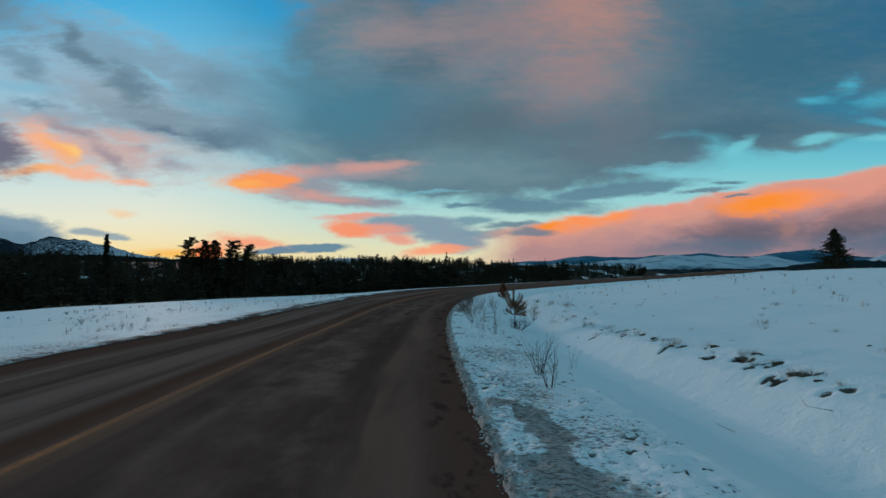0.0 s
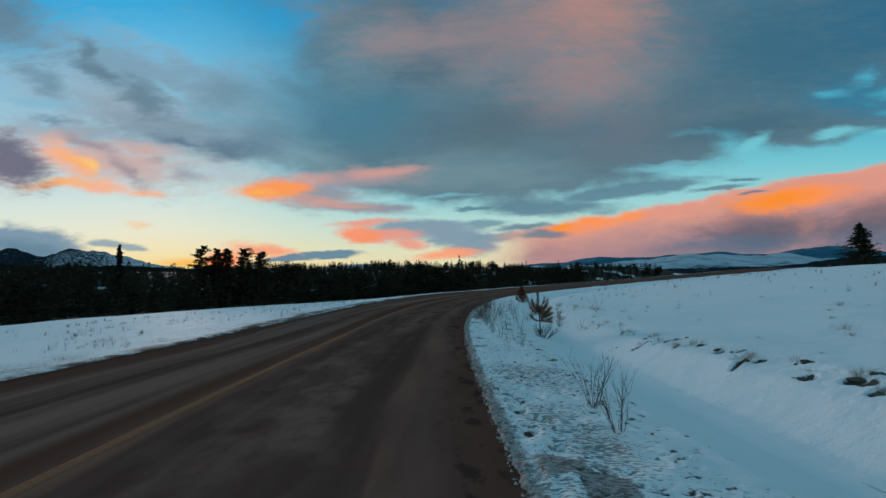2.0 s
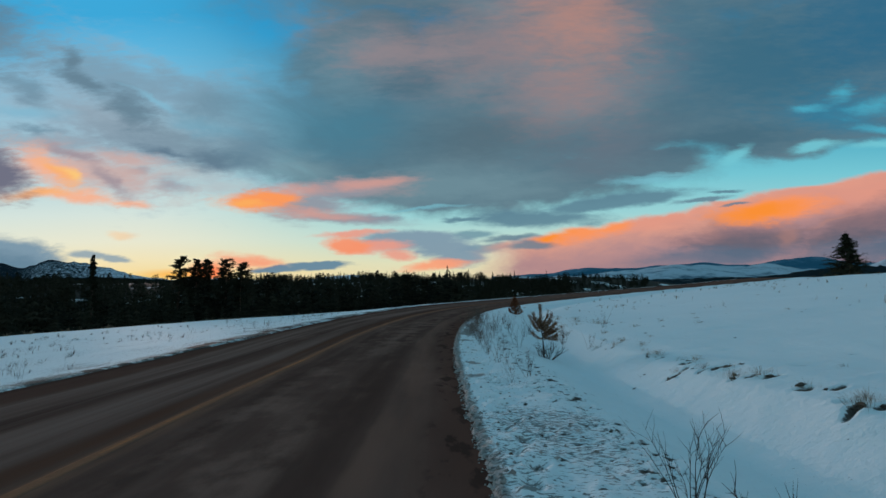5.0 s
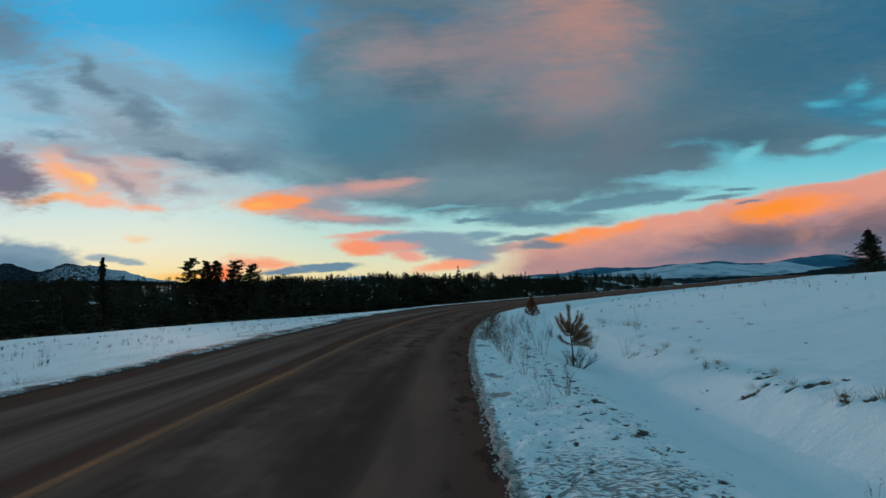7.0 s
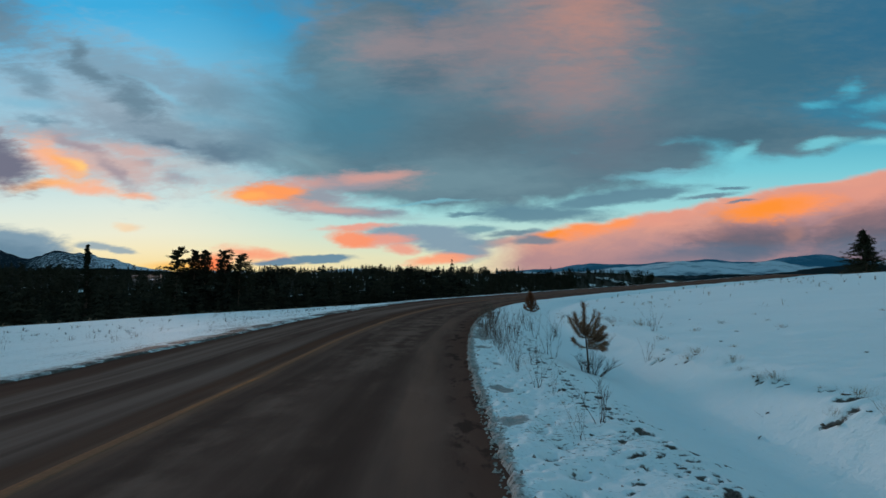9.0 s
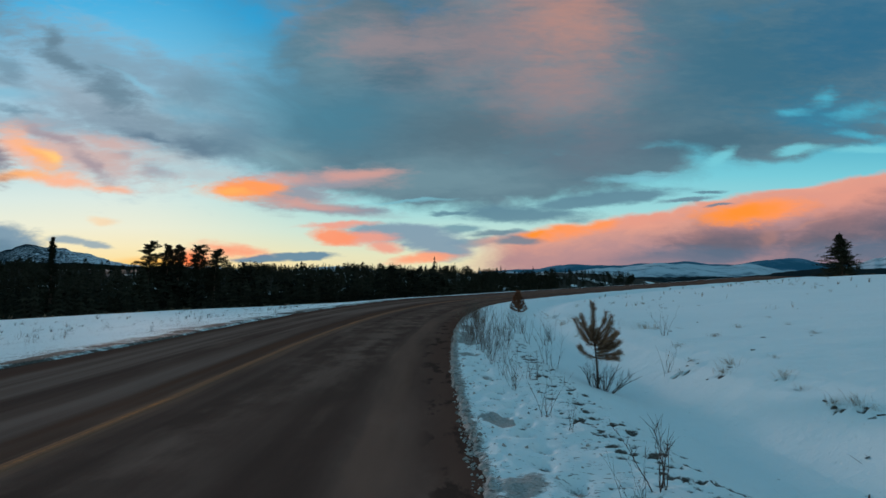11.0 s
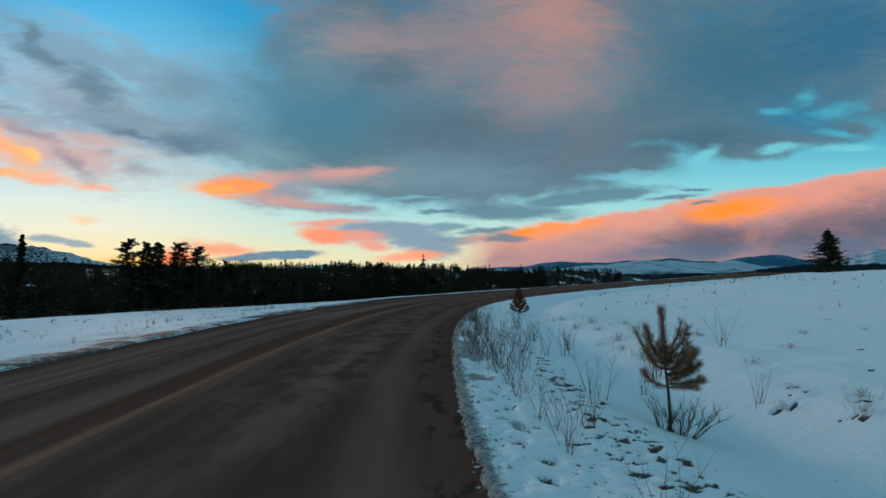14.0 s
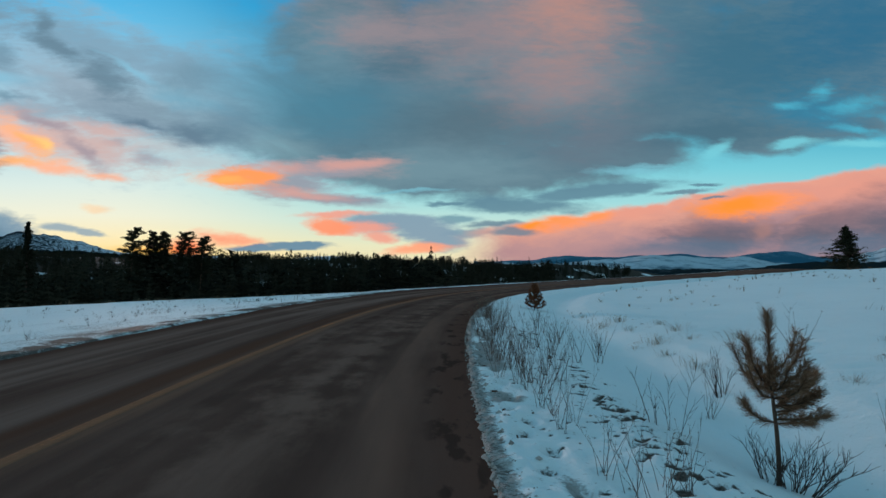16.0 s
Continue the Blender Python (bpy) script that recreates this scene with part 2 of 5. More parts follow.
# small lit clouds low in the west: slate bodies with orange western ends
sky = dab(sky, (146, 150, 162), 0.92, [(-2.5, 1.12, 1.0, 0.30, -5), (-1.75, 0.86, 1.1, 0.13, -5), (-1.9, 1.34, 0.9, 0.2, 5)], 0.9, fine, (-0.35, 0.6), small_vec)
sky = dab(sky, (216, 158, 146), 0.75, [(-2.7, 1.34, 0.8, 0.14, 2), (-2.2, 0.93, 0.9, 0.10, -6), (-1.3, 1.46, 0.8, 0.12, 2)], 1.1, fine, (-0.4, 0.9), small_vec)
sky = dab(sky, (255, 156, 92), 0.98, [(-3.35, 1.16, 0.78, 0.20, -2), (-2.95, 1.26, 0.6, 0.14, -6)], 0.7, fine, (-0.2, 0.6), small_vec)
sky = dab(sky, (255, 178, 96), 0.8, [(-3.5, 1.14, 0.45, 0.10, -3)], 0.5, fine, (-0.2, 0.8), small_vec)
sky = dab(sky, (128, 154, 172), 0.95, [(-0.55, 0.42, 1.15, 0.19, -2), (0.05, 0.28, 0.7, 0.22, -6), (0.35, 0.12, 0.5, 0.2, 0)], 0.8, fine, (-0.25, 0.5), small_vec)
sky = dab(sky, (236, 158, 138), 0.9, [(-1.55, 0.56, 0.8, 0.07, 2), (-0.75, 0.20, 0.42, 0.11, -8), (-1.2, 0.34, 0.8, 0.12, 0)], 0.7, fine, (-0.2, 0.7), small_vec)
sky = dab(sky, (250, 150, 110), 0.95, [(-1.70, 0.37, 0.46, 0.15, -4)], 0.5, fine, (-0.15, 0.5), small_vec)
sky = dab(sky, (252, 160, 120), 0.9, [(-0.1, -0.02, 0.8, 0.09, 5)], 0.6, fine, (-0.2, 0.7), small_vec)
sky = dab(sky, (251, 156, 120), 0.9, [(-3.4, 0.10, 0.75, 0.17, -10)], 0.8, fine, (-0.2, 0.9), small_vec)
sky = dab(sky, (250, 206, 156), 0.6, [(-5.7, 0.62, 0.28, 0.08, 0)], 0.6, fine)
sky = dab(sky, (86, 130, 158), 0.92, [(-2.25, 0.01, 0.80, 0.08, 2), (-3.0, -0.05, 0.5, 0.07, 0)], 0.4, fine, (-0.1, 0.4), small_vec)

# low bank of cloud in the north, lit orange along its top
brow = wmath("ADD", wmath("MULTIPLY", cx, 0.163), 0.225)
inside = wmath("SUBTRACT", wsum(brow, (fine, 0.34), (wide, 0.30), (broad, 0.2)), cy)
bank = wmath("MULTIPLY", wstep(inside, -0.03, 0.10), wstep(wsum(cx, (fine, 1.2)), 0.3, 1.7))
bank_col = wramp(wsum(inside, (fine, 0.5), (wide, 0.3)), [(0.0, lin(232, 160, 138)), (0.25, lin(212, 152, 138)), (0.55, lin(184, 140, 140)), (0.9, lin(168, 132, 138))])
bank_col = dab(bank_col, (228, 152, 132), 0.85, [(7.6, 1.1, 2.0, 0.5, 6), (3.7, 0.72, 1.2, 0.3, 4)], 0.9, fine)
bank_col = dab(bank_col, (134, 108, 116), 0.95, [(7.5, 0.55, 1.9, 0.45, 12), (5.3, 0.40, 1.3, 0.34, 4), (9.2, 0.7, 1.5, 0.6, 0)], 0.9, fine)
bank_col = dab(bank_col, (100, 96, 112), 0.97, [(5.5, 0.24, 1.2, 0.28, 4), (7.3, 0.30, 1.3, 0.26, 8), (8.6, 0.38, 1.4, 0.4, 6)], 0.8, fine)
bank_col = dab(bank_col, (78, 106, 132), 0.75, [(4.9, 0.03, 1.7, 0.18, 3), (7.6, 0.06, 1.8, 0.24, 5)], 0.6, fine, (-0.4, 0.8))
bank_col = dab(bank_col, (188, 134, 122), 0.45, [(6.05, 0.38, 0.22, 0.3, -14), (6.9, 0.62, 0.7, 0.05, 16), (4.9, 0.62, 0.35, 0.2, 40)], 0.9, fine)
bank_col = dab(bank_col, (255, 150, 90), 0.98, [(2.35, 0.50, 0.80, 0.22, 8), (2.9, 0.60, 0.5, 0.16, 6), (5.9, 0.86, 1.25, 0.26, 4)], 0.7, fine, (-0.2, 0.7))
bank_col = dab(bank_col, (255, 144, 40), 0.95, [(5.6, 0.82, 0.85, 0.17, 5), (1.95, 0.42, 0.36, 0.10, 12)], 0.9, fine, (-0.3, 0.9))
sky = wmix(wmath("MULTIPLY", bank, 0.98), sky, bank_col)
sky = dab(sky, (100, 128, 146), 0.85, [(1.1, 0.44, 0.5, 0.06, 4), (1.6, 0.28, 0.5, 0.09, 0), (4.6, 1.02, 0.6, 0.05, 6), (5.2, 0.95, 0.35, 0.025, 6)], 0.7, streak, (-0.2, 0.6), small_vec)

# afterglow where the sun went down
sky = wmix(wmath("MULTIPLY", wstep(blobs(flat, [(-4.75, -0.08, 1.0, 0.14, 0)]), 0.0, 1.0), 0.7), sky, lin(255, 176, 30))
sky = wmix(wmath("MULTIPLY", wstep(blobs(flat, [(-4.15, -0.05, 0.5, 0.28, 0)]), 0.0, 0.8), 0.85), sky, lin(255, 112, 66))

# the rest of the dome: open dusk sky with broken cloud
nish = wt.nodes.new("ShaderNodeTexSky")
nish.sky_type = "NISHITA"
nish.sun_disc = False
nish.sun_elevation, nish.sun_rotation = SUN_EL, SUN_AZ
round_no = wt.nodes.new("ShaderNodeTexNoise")
wt.links.new(coord, round_no.inputs["Vector"])
round_no.inputs["Scale"].default_value, round_no.inputs["Detail"].default_value = 2.2, 6.0
dome = wmix(wstep(round_no.outputs["Fac"], 0.40, 0.62), (0.104, 0.305, 0.398, 1), (0.112, 0.206, 0.254, 1))
dome = wmix(0.08, dome, nish.outputs[0])
final = wmix(wstep(ahead, 0.42, 0.62), dome, sky)

bg = wt.nodes.new("ShaderNodeBackground")
wt.links.new(final, bg.inputs["Color"])
bg.inputs["Strength"].default_value = 1.0
wo = wt.nodes.new("ShaderNodeOutputWorld")
wt.links.new(bg.outputs[0], wo.inputs["Surface"])

# low broad lamp added for the warm glow left after sunset
afterglow_sun = new("afterglow_sun", bpy.data.lights.new("afterglow_sun", "SUN"))
afterglow_sun.data.energy, afterglow_sun.data.angle, afterglow_sun.data.color = 1.6, radians(8), (1.0, 0.74, 0.68)
afterglow_sun.matrix_world = look((0, 0, 30), (-math.sin(SUN_AZ) * 30, -math.cos(SUN_AZ) * 30, 30 - math.tan(SUN_EL) * 30))


# ---------------------------------------------------------------- materials
def material(name, rough=0.8, specular=0.3):
    m = bpy.data.materials.new(name)
    m.use_nodes = True
    b = m.node_tree.nodes["Principled BSDF"]
    b.inputs["Roughness"].default_value = rough
    b.inputs["Specular IOR Level"].default_value = specular
    return m, m.node_tree, b


def node(tree, kind, **inputs):
    n = tree.nodes.new(kind)
    for k, v in inputs.items():
        n.inputs[k.replace("_", " ")].default_value = v
    return n


def tex(tree, scale, detail=5.0, rough=0.55, coords="Object", stretch=(1, 1, 1), shift=0.0):
    c = tree.nodes.new("ShaderNodeTexCoord")
    m = tree.nodes.new("ShaderNodeMapping")
    tree.links.new(c.outputs[coords], m.inputs[0])
    m.inputs["Scale"].default_value = stretch
    m.inputs["Location"].default_value = (shift, shift * 0.6, shift * 1.7)
    n = node(tree, "ShaderNodeTexNoise", Scale=scale, Detail=detail, Roughness=rough)
    tree.links.new(m.outputs[0], n.inputs["Vector"])
    return n.outputs["Fac"]


def ramp(tree, x, stops):
    n = tree.nodes.new("ShaderNodeValToRGB")
    while len(n.color_ramp.elements) < len(stops):
        n.color_ramp.elements.new(0.5)
    for e, (p, c) in zip(n.color_ramp.elements, stops):
        e.position = p
        e.color = (*c, 1) if isinstance(c, tuple) else (c, c, c, 1)
    tree.links.new(x, n.inputs[0])
    return n.outputs[0]


def mix(tree, fac, a, b):
    n = tree.nodes.new("ShaderNodeMix")
    n.data_type = "RGBA"
    for i, v in ((0, fac), (6, a), (7, b)):
        if isinstance(v, tuple):
            n.inputs[i].default_value = (*v[:3], 1)
        elif isinstance(v, (int, float)):
            n.inputs[i].default_value = v
        else:
            tree.links.new(v, n.inputs[i])
    return n.outputs[2]


def calc(tree, op, a, b=None, clamp=False):
    n = tree.nodes.new("ShaderNodeMath")
    n.operation, n.use_clamp = op, clamp
    for i, v in enumerate((a, b)):
        if isinstance(v, (int, float)):
            n.inputs[i].default_value = v
        elif v is not None:
            tree.links.new(v, n.inputs[i])
    return n.outputs[0]


def step(tree, x, lo, hi):
    n = tree.nodes.new("ShaderNodeMapRange")
    n.interpolation_type = "SMOOTHSTEP"
    tree.links.new(x, n.inputs[0])
    n.inputs[1].default_value, n.inputs[2].default_value = lo, hi
    return n.outputs[0]


def attribute(tree, name):
    n = tree.nodes.new("ShaderNodeAttribute")
    n.attribute_name = name
    return n.outputs["Fac"]


def bump(tree, bsdf, heights, strength=0.4, distance=0.02):
    """Relief from (noise, distance) pairs."""
    last = None
    for h, d in heights:
        n = node(tree, "ShaderNodeBump", Strength=strength, Distance=d)
        tree.links.new(h, n.inputs["Height"])
        if last is not None:
            tree.links.new(last, n.inputs["Normal"])
        last = n.outputs[0]
    tree.links.new(last, bsdf.inputs["Normal"])


def plant_material(name, dark, light, rough=0.85, scale=14.0, gloss=0.1):
    m, t, b = material(name, rough, gloss)
    info = t.nodes.new("ShaderNodeObjectInfo")
    geo = t.nodes.new("ShaderNodeNewGeometry")
    v = calc(t, "ADD", calc(t, "MULTIPLY", tex(t, scale), 0.6), calc(t, "MULTIPLY", geo.outputs["Random Per Island"], 0.4))
    v = calc(t, "ADD", v, calc(t, "MULTIPLY", calc(t, "SUBTRACT", info.outputs["Random"], 0.5), 0.25))
    t.links.new(ramp(t, v, [(0.25, dark), (0.75, light)]), b.inputs["Base Color"])
    return m


def snow_material():
    """Snow with soil, grit and grass showing through where the ground's own masks say so; soil colour also shades the
    footprints.
    """
    m, t, b = material("snow", 0.8, 0.03)
    big, grain, speck = tex(t, 0.35, 5), tex(t, 9.0, 6, 0.6), tex(t, 38.0, 5, 0.65)
    white = mix(t, big, (0.68, 0.74, 0.77), (0.79, 0.835, 0.85))
    soil = ramp(t, speck, [(0.3, (0.035, 0.029, 0.027)), (0.55, (0.10, 0.082, 0.072)), (0.75, (0.24, 0.205, 0.185))])
    grit = ramp(t, speck, [(0.3, (0.13, 0.115, 0.105)), (0.7, (0.36, 0.33, 0.31))])
    torn = calc(t, "ADD", calc(t, "MULTIPLY", grain, 0.6), calc(t, "MULTIPLY", speck, 0.5))
    bare = step(t, calc(t, "ADD", attribute(t, "soil"), calc(t, "SUBTRACT", torn, 0.55)), 0.27, 0.46)
    gritty = step(t, calc(t, "ADD", attribute(t, "grit"), calc(t, "MULTIPLY", calc(t, "SUBTRACT", torn, 0.55), 1.8)), 0.35, 0.75)
    c = mix(t, calc(t, "MULTIPLY", gritty, 0.85), white, grit)
    dash = tex(t, 1.0, 5, 0.62, stretch=(13, 34, 13))
    fleck = step(t, calc(t, "ADD", dash, calc(t, "MULTIPLY", attribute(t, "fleck"), 0.20)), 0.67, 0.74)
    c = mix(t, calc(t, "MULTIPLY", fleck, 0.75), c, soil)
    c = mix(t, bare, c, soil)
    # woodland floor drawn nearly black where the wood mask is high
    wood_floor = step(t, calc(t, "ADD", attribute(t, "wood"), calc(t, "SUBTRACT", tex(t, 0.5, 4, 0.6), 0.5)), 0.35, 0.55)
    c = mix(t, wood_floor, c, mix(t, big, (0.022, 0.020, 0.016), (0.05, 0.044, 0.034)))
    t.links.new(c, b.inputs["Base Color"])
    b.inputs["Subsurface Weight"].default_value = 0.0
    bump(t, b, [(tex(t, 1.1, 5), 0.07), (tex(t, 4.0, 5), 0.025), (grain, 0.025), (speck, 0.010)], 0.8)
    return m


def asphalt_material():
    """Worn asphalt: the map gives metres across and along the road."""
    m, t, b = material("asphalt", 0.95, 0.0)
    uv = t.nodes.new("ShaderNodeUVMap")
    uv.uv_map = "lane"
    sep = t.nodes.new("ShaderNodeSeparateXYZ")
    t.links.new(uv.outputs[0], sep.inputs[0])
    across, along = sep.outputs[0], sep.outputs[1]

    def lane_noise(sx, sy, scale, detail=5.0, rough=0.55):
        mp = t.nodes.new("ShaderNodeMapping")
        t.links.new(uv.outputs[0], mp.inputs[0])
        mp.inputs["Scale"].default_value = (sx, sy, 1)
        n = node(t, "ShaderNodeTexNoise", Scale=scale, Detail=detail, Roughness=rough)
        t.links.new(mp.outputs[0], n.inputs["Vector"])
        return n.outputs["Fac"]

    drift = calc(t, "MULTIPLY", calc(t, "SUBTRACT", lane_noise(0.4, 0.12, 1.0), 0.5), 0.9)
    pos = calc(t, "ADD", across, drift)

    def band(x, centre, half):
        return calc(t, "SUBTRACT", 1.0, step(t, calc(t, "ABSOLUTE", calc(t, "SUBTRACT", x, centre)), half * 0.3, half))

    tracks = calc(t, "MAXIMUM", band(pos, 0.70, 0.22), calc(t, "MAXIMUM", band(pos, 2.0, 0.55), calc(t, "MAXIMUM", band(pos, -1.95, 0.40), band(pos, -0.55, 0.25))))
    base = ramp(t, lane_noise(1, 0.30, 1.1, 7, 0.6), [(0.3, (0.074, 0.037, 0.029)), (0.55, (0.115, 0.060, 0.047)), (0.75, (0.162, 0.088, 0.069))])
    # lengthwise wear, lighter and darker by turns
    grain = step(t, lane_noise(2.0, 0.030, 1.0, 5, 0.55), 0.40, 0.62)
    base = mix(t, calc(t, "MULTIPLY", grain, 0.40), base, (0.200, 0.112, 0.088))
    base = mix(t, calc(t, "MULTIPLY", tracks, 0.62), base, (0.056, 0.028, 0.022))
    # pale dried salt and blown snow dust, drawn out along the lane
    dust = step(t, calc(t, "ADD", lane_noise(0.9, 0.16, 0.75, 8, 0.62), calc(t, "MULTIPLY", band(across, 1.35, 1.2), 0.16)), 0.50, 0.74)
    dust = calc(t, "MULTIPLY", dust, step(t, lane_noise(1.3, 0.8, 1.1, 7, 0.6), 0.40, 0.60))
    base = mix(t, calc(t, "MULTIPLY", dust, 0.62), base, (0.310, 0.172, 0.132))
    left_dust = calc(t, "MULTIPLY", step(t, lane_noise(1.4, 0.04, 1.2, 5), 0.42, 0.64), calc(t, "MULTIPLY", step(t, across, -0.3, -0.8), step(t, pos, -3.3, -2.9)))
    base = mix(t, calc(t, "MULTIPLY", left_dust, 0.8), base, (0.285, 0.170, 0.138))
    # pale strip of dust inside the edge, reddish dirt along both edges
    strip = calc(t, "MULTIPLY", calc(t, "MULTIPLY", step(t, pos, 2.42, 2.52), step(t, pos, 3.2, 2.7)), step(t, lane_noise(1.5, 0.2, 1.1), 0.3, 0.6))
    base = mix(t, calc(t, "MULTIPLY", strip, 0.65), base, (0.250, 0.125, 0.090))
    dirt = calc(t, "MAXIMUM", step(t, pos, 2.9, 3.5), step(t, pos, -2.9, -3.15))
    base = mix(t, calc(t, "MULTIPLY", dirt, 0.78), base, (0.104, 0.043, 0.030))
    damp = calc(t, "MULTIPLY", band(pos, 3.35, 0.35), step(t, lane_noise(2.0, 0.9, 1.6, 5, 0.6), 0.52, 0.60))
    base = mix(t, calc(t, "MULTIPLY", damp, 0.8), base, (0.012, 0.007, 0.006))
    stray = calc(t, "ADD", across, calc(t, "MULTIPLY", drift, 0.30))
    stain = calc(t, "MULTIPLY", band(stray, -0.34, 0.30), step(t, lane_noise(1.6, 0.10, 1.3), 0.30, 0.55))
    base = mix(t, calc(t, "MULTIPLY", stain, 0.75), base, (0.110, 0.038, 0.018))
    sand = calc(t, "MULTIPLY", band(stray, 0.08, 0.26), step(t, lane_noise(2.5, 0.18, 1.3, 6, 0.65), 0.30, 0.60))
    base = mix(t, calc(t, "MULTIPLY", sand, 0.6), base, (0.34, 0.160, 0.098))
    rim = calc(t, "MULTIPLY", step(t, across, -3.55, -3.8), 0.35)
    stone = lane_noise(1, 1, 90.0, 3, 0.7)
    base = mix(t, 0.28, base, mix(t, stone, (0.034, 0.017, 0.014), (0.190, 0.098, 0.076)))
    base = mix(t, 0.10, base, (0.140, 0.082, 0.068))
    base = mix(t, rim, base, (0.016, 0.012, 0.012))
    t.links.new(base, b.inputs["Base Color"])
    t.links.new(calc(t, "SUBTRACT", 0.90, calc(t, "MULTIPLY", tracks, 0.10)), b.inputs["Roughness"])
    bump(t, b, [(lane_noise(1, 0.6, 3.0), 0.02), (stone, 0.004)], 0.5)
    return m


def line_material(name="worn_yellow_paint", lo=0.36, hi=0.54, dark=(0.50, 0.155, 0.055), light=(0.58, 0.205, 0.085)):
    """Yellow road paint, worn through to the asphalt."""
    m, t, b = material(name, 0.95, 0.0)
    wear = step(t, calc(t, "ADD", calc(t, "MULTIPLY", tex(t, 0.5, 6, 0.65), 0.65), calc(t, "ADD", calc(t, "MULTIPLY", tex(t, 30.0, 4, 0.7), 0.35), calc(t, "MULTIPLY", attribute(t, "edge"), 0.22))), lo, hi)
    c = mix(t, tex(t, 1.2), dark, light)
    t.links.new(mix(t, wear, c, mix(t, tex(t, 20.0), (0.20, 0.088, 0.054), (0.32, 0.138, 0.082))), b.inputs["Base Color"])
    return m


def mountain_material(name, snow, wood, scale, lo, hi, coords="Object"):
    """Snow slopes with timber: more trees where the mask is high."""
    m, t, b = material(name, 1.0, 0.0)
    mask = calc(t, "ADD", calc(t, "MULTIPLY", tex(t, scale, 8, 0.62), 0.65), calc(t, "MULTIPLY", tex(t, scale * 9, 5, 0.7), 0.35))
    mask = calc(t, "ADD", mask, calc(t, "MULTIPLY", attribute(t, "timber"), 0.5))
    f = step(t, mask, lo, hi)
    t.links.new(mix(t, f, snow, wood), b.inputs["Base Color"])
    return m


SNOW = snow_material()
ASPHALT = asphalt_material()
YELLOW = line_material()
TWIG = plant_material("dry_twig", (0.028, 0.019, 0.018), (0.115, 0.08, 0.07))
WEED = plant_material("dry_weed", (0.05, 0.033, 0.029), (0.175, 0.12, 0.10))
GRASS = plant_material("dead_grass", (0.14, 0.095, 0.065), (0.36, 0.26, 0.175))
BARK = plant_material("pine_bark", (0.04, 0.027, 0.022), (0.12, 0.075, 0.055), scale=30)
DRY_NEEDLE = plant_material("dry_needles", (0.12, 0.060, 0.037), (0.38, 0.205, 0.125))
RED_NEEDLE = plant_material("dead_red_needles", (0.11, 0.038, 0.020), (0.29, 0.11, 0.055))
NEEDLE = plant_material("pine_needles", (0.014, 0.016, 0.012), (0.045, 0.046, 0.030), scale=2.0, gloss=0.0)
WOODS = plant_material("far_pine", (0.013, 0.014, 0.011), (0.042, 0.038, 0.026), scale=0.3, gloss=0.0)
GRIT = plant_material("dirty_ice", (0.07, 0.055, 0.05), (0.42, 0.38, 0.36), scale=20)
SOIL = plant_material("frozen_soil", (0.03, 0.024, 0.022), (0.11, 0.085, 0.07), scale=12)
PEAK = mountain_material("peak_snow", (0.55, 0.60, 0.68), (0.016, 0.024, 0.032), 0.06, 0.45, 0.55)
# bluish, low-contrast hill colours: distance haze painted into snow and timber
HILLS = mountain_material("hazed_hill_snow", (0.43, 0.52, 0.59), (0.06, 0.12, 0.16), 0.010, 0.44, 0.66)
# haze painted in here too: timber lightened and blued towards the cloud base
BLUE = mountain_material("hazed_timber", (0.16, 0.28, 0.38), (0.035, 0.125, 0.19), 0.004, 0.36, 0.60)


# ---------------------------------------------------------------- mesh helpers
def mesh_of(name, verts, faces, mat, smooth=False):
    me = bpy.data.meshes.new(name)
    me.from_pydata(verts, [], faces)
    me.materials.append(mat)
    if smooth:
        me.polygons.foreach_set("use_smooth", [True] * len(me.polygons))
    me.update()
    return me


def part(name, shape, mat, parent=None, label="", smooth=False):
    """Links a (verts, faces) shape as one mesh object under a thing."""
    ob = new(name, mesh_of(name, shape[0], shape[1], mat, smooth))
    ob.parent = parent
    return tagged(ob, label)


def tube(shape, pts, radii, sides=4):
    """Adds a tapered tube along pts to a (verts, faces) shape."""
    verts, faces = shape
    start = len(verts)
    for i, p in enumerate(pts):
        a, b = Vector(pts[max(i - 1, 0)]), Vector(pts[min(i + 1, len(pts) - 1)])
        d = (b - a).normalized() if (b - a).length > 1e-6 else Vector((0, 0, 1))
        s = d.cross(Vector((0.3, 0.9, 0.1)) if abs(d.z) > 0.8 else Vector((0, 0, 1))).normalized()
        u = s.cross(d)
        for k in range(sides):
            q = 2 * math.pi * k / sides
            verts.append(tuple(Vector(p) + (s * math.cos(q) + u * math.sin(q)) * radii[i]))
    for i in range(len(pts) - 1):
        for k in range(sides):
            a, b = start + i * sides + k, start + i * sides + (k + 1) % sides
            faces.append((a, b, b + sides, a + sides))
    faces.append(tuple(start + (len(pts) - 1) * sides + k for k in range(sides)))
    return shape


def lattice(ix, iy, seed):
    h = (ix.astype(np.int64) * 374761393 + iy.astype(np.int64) * 668265263 + seed * 974634777) & 0x7FFFFFFF
    h = ((h ^ (h >> 13)) * 1274126177) & 0x7FFFFFFF
    return ((h ^ (h >> 16)) & 0xFFFF) / 65535.0


def vnoise(x, y, seed=0):
    xi, yi = np.floor(x), np.floor(y)
    fx, fy = x - xi, y - yi
    fx, fy = fx * fx * (3 - 2 * fx), fy * fy * (3 - 2 * fy)
    a, b = lattice(xi, yi, seed), lattice(xi + 1, yi, seed)
    c, d = lattice(xi, yi + 1, seed), lattice(xi + 1, yi + 1, seed)
    return (a + (b - a) * fx) * (1 - fy) + (c + (d - c) * fx) * fy - 0.5


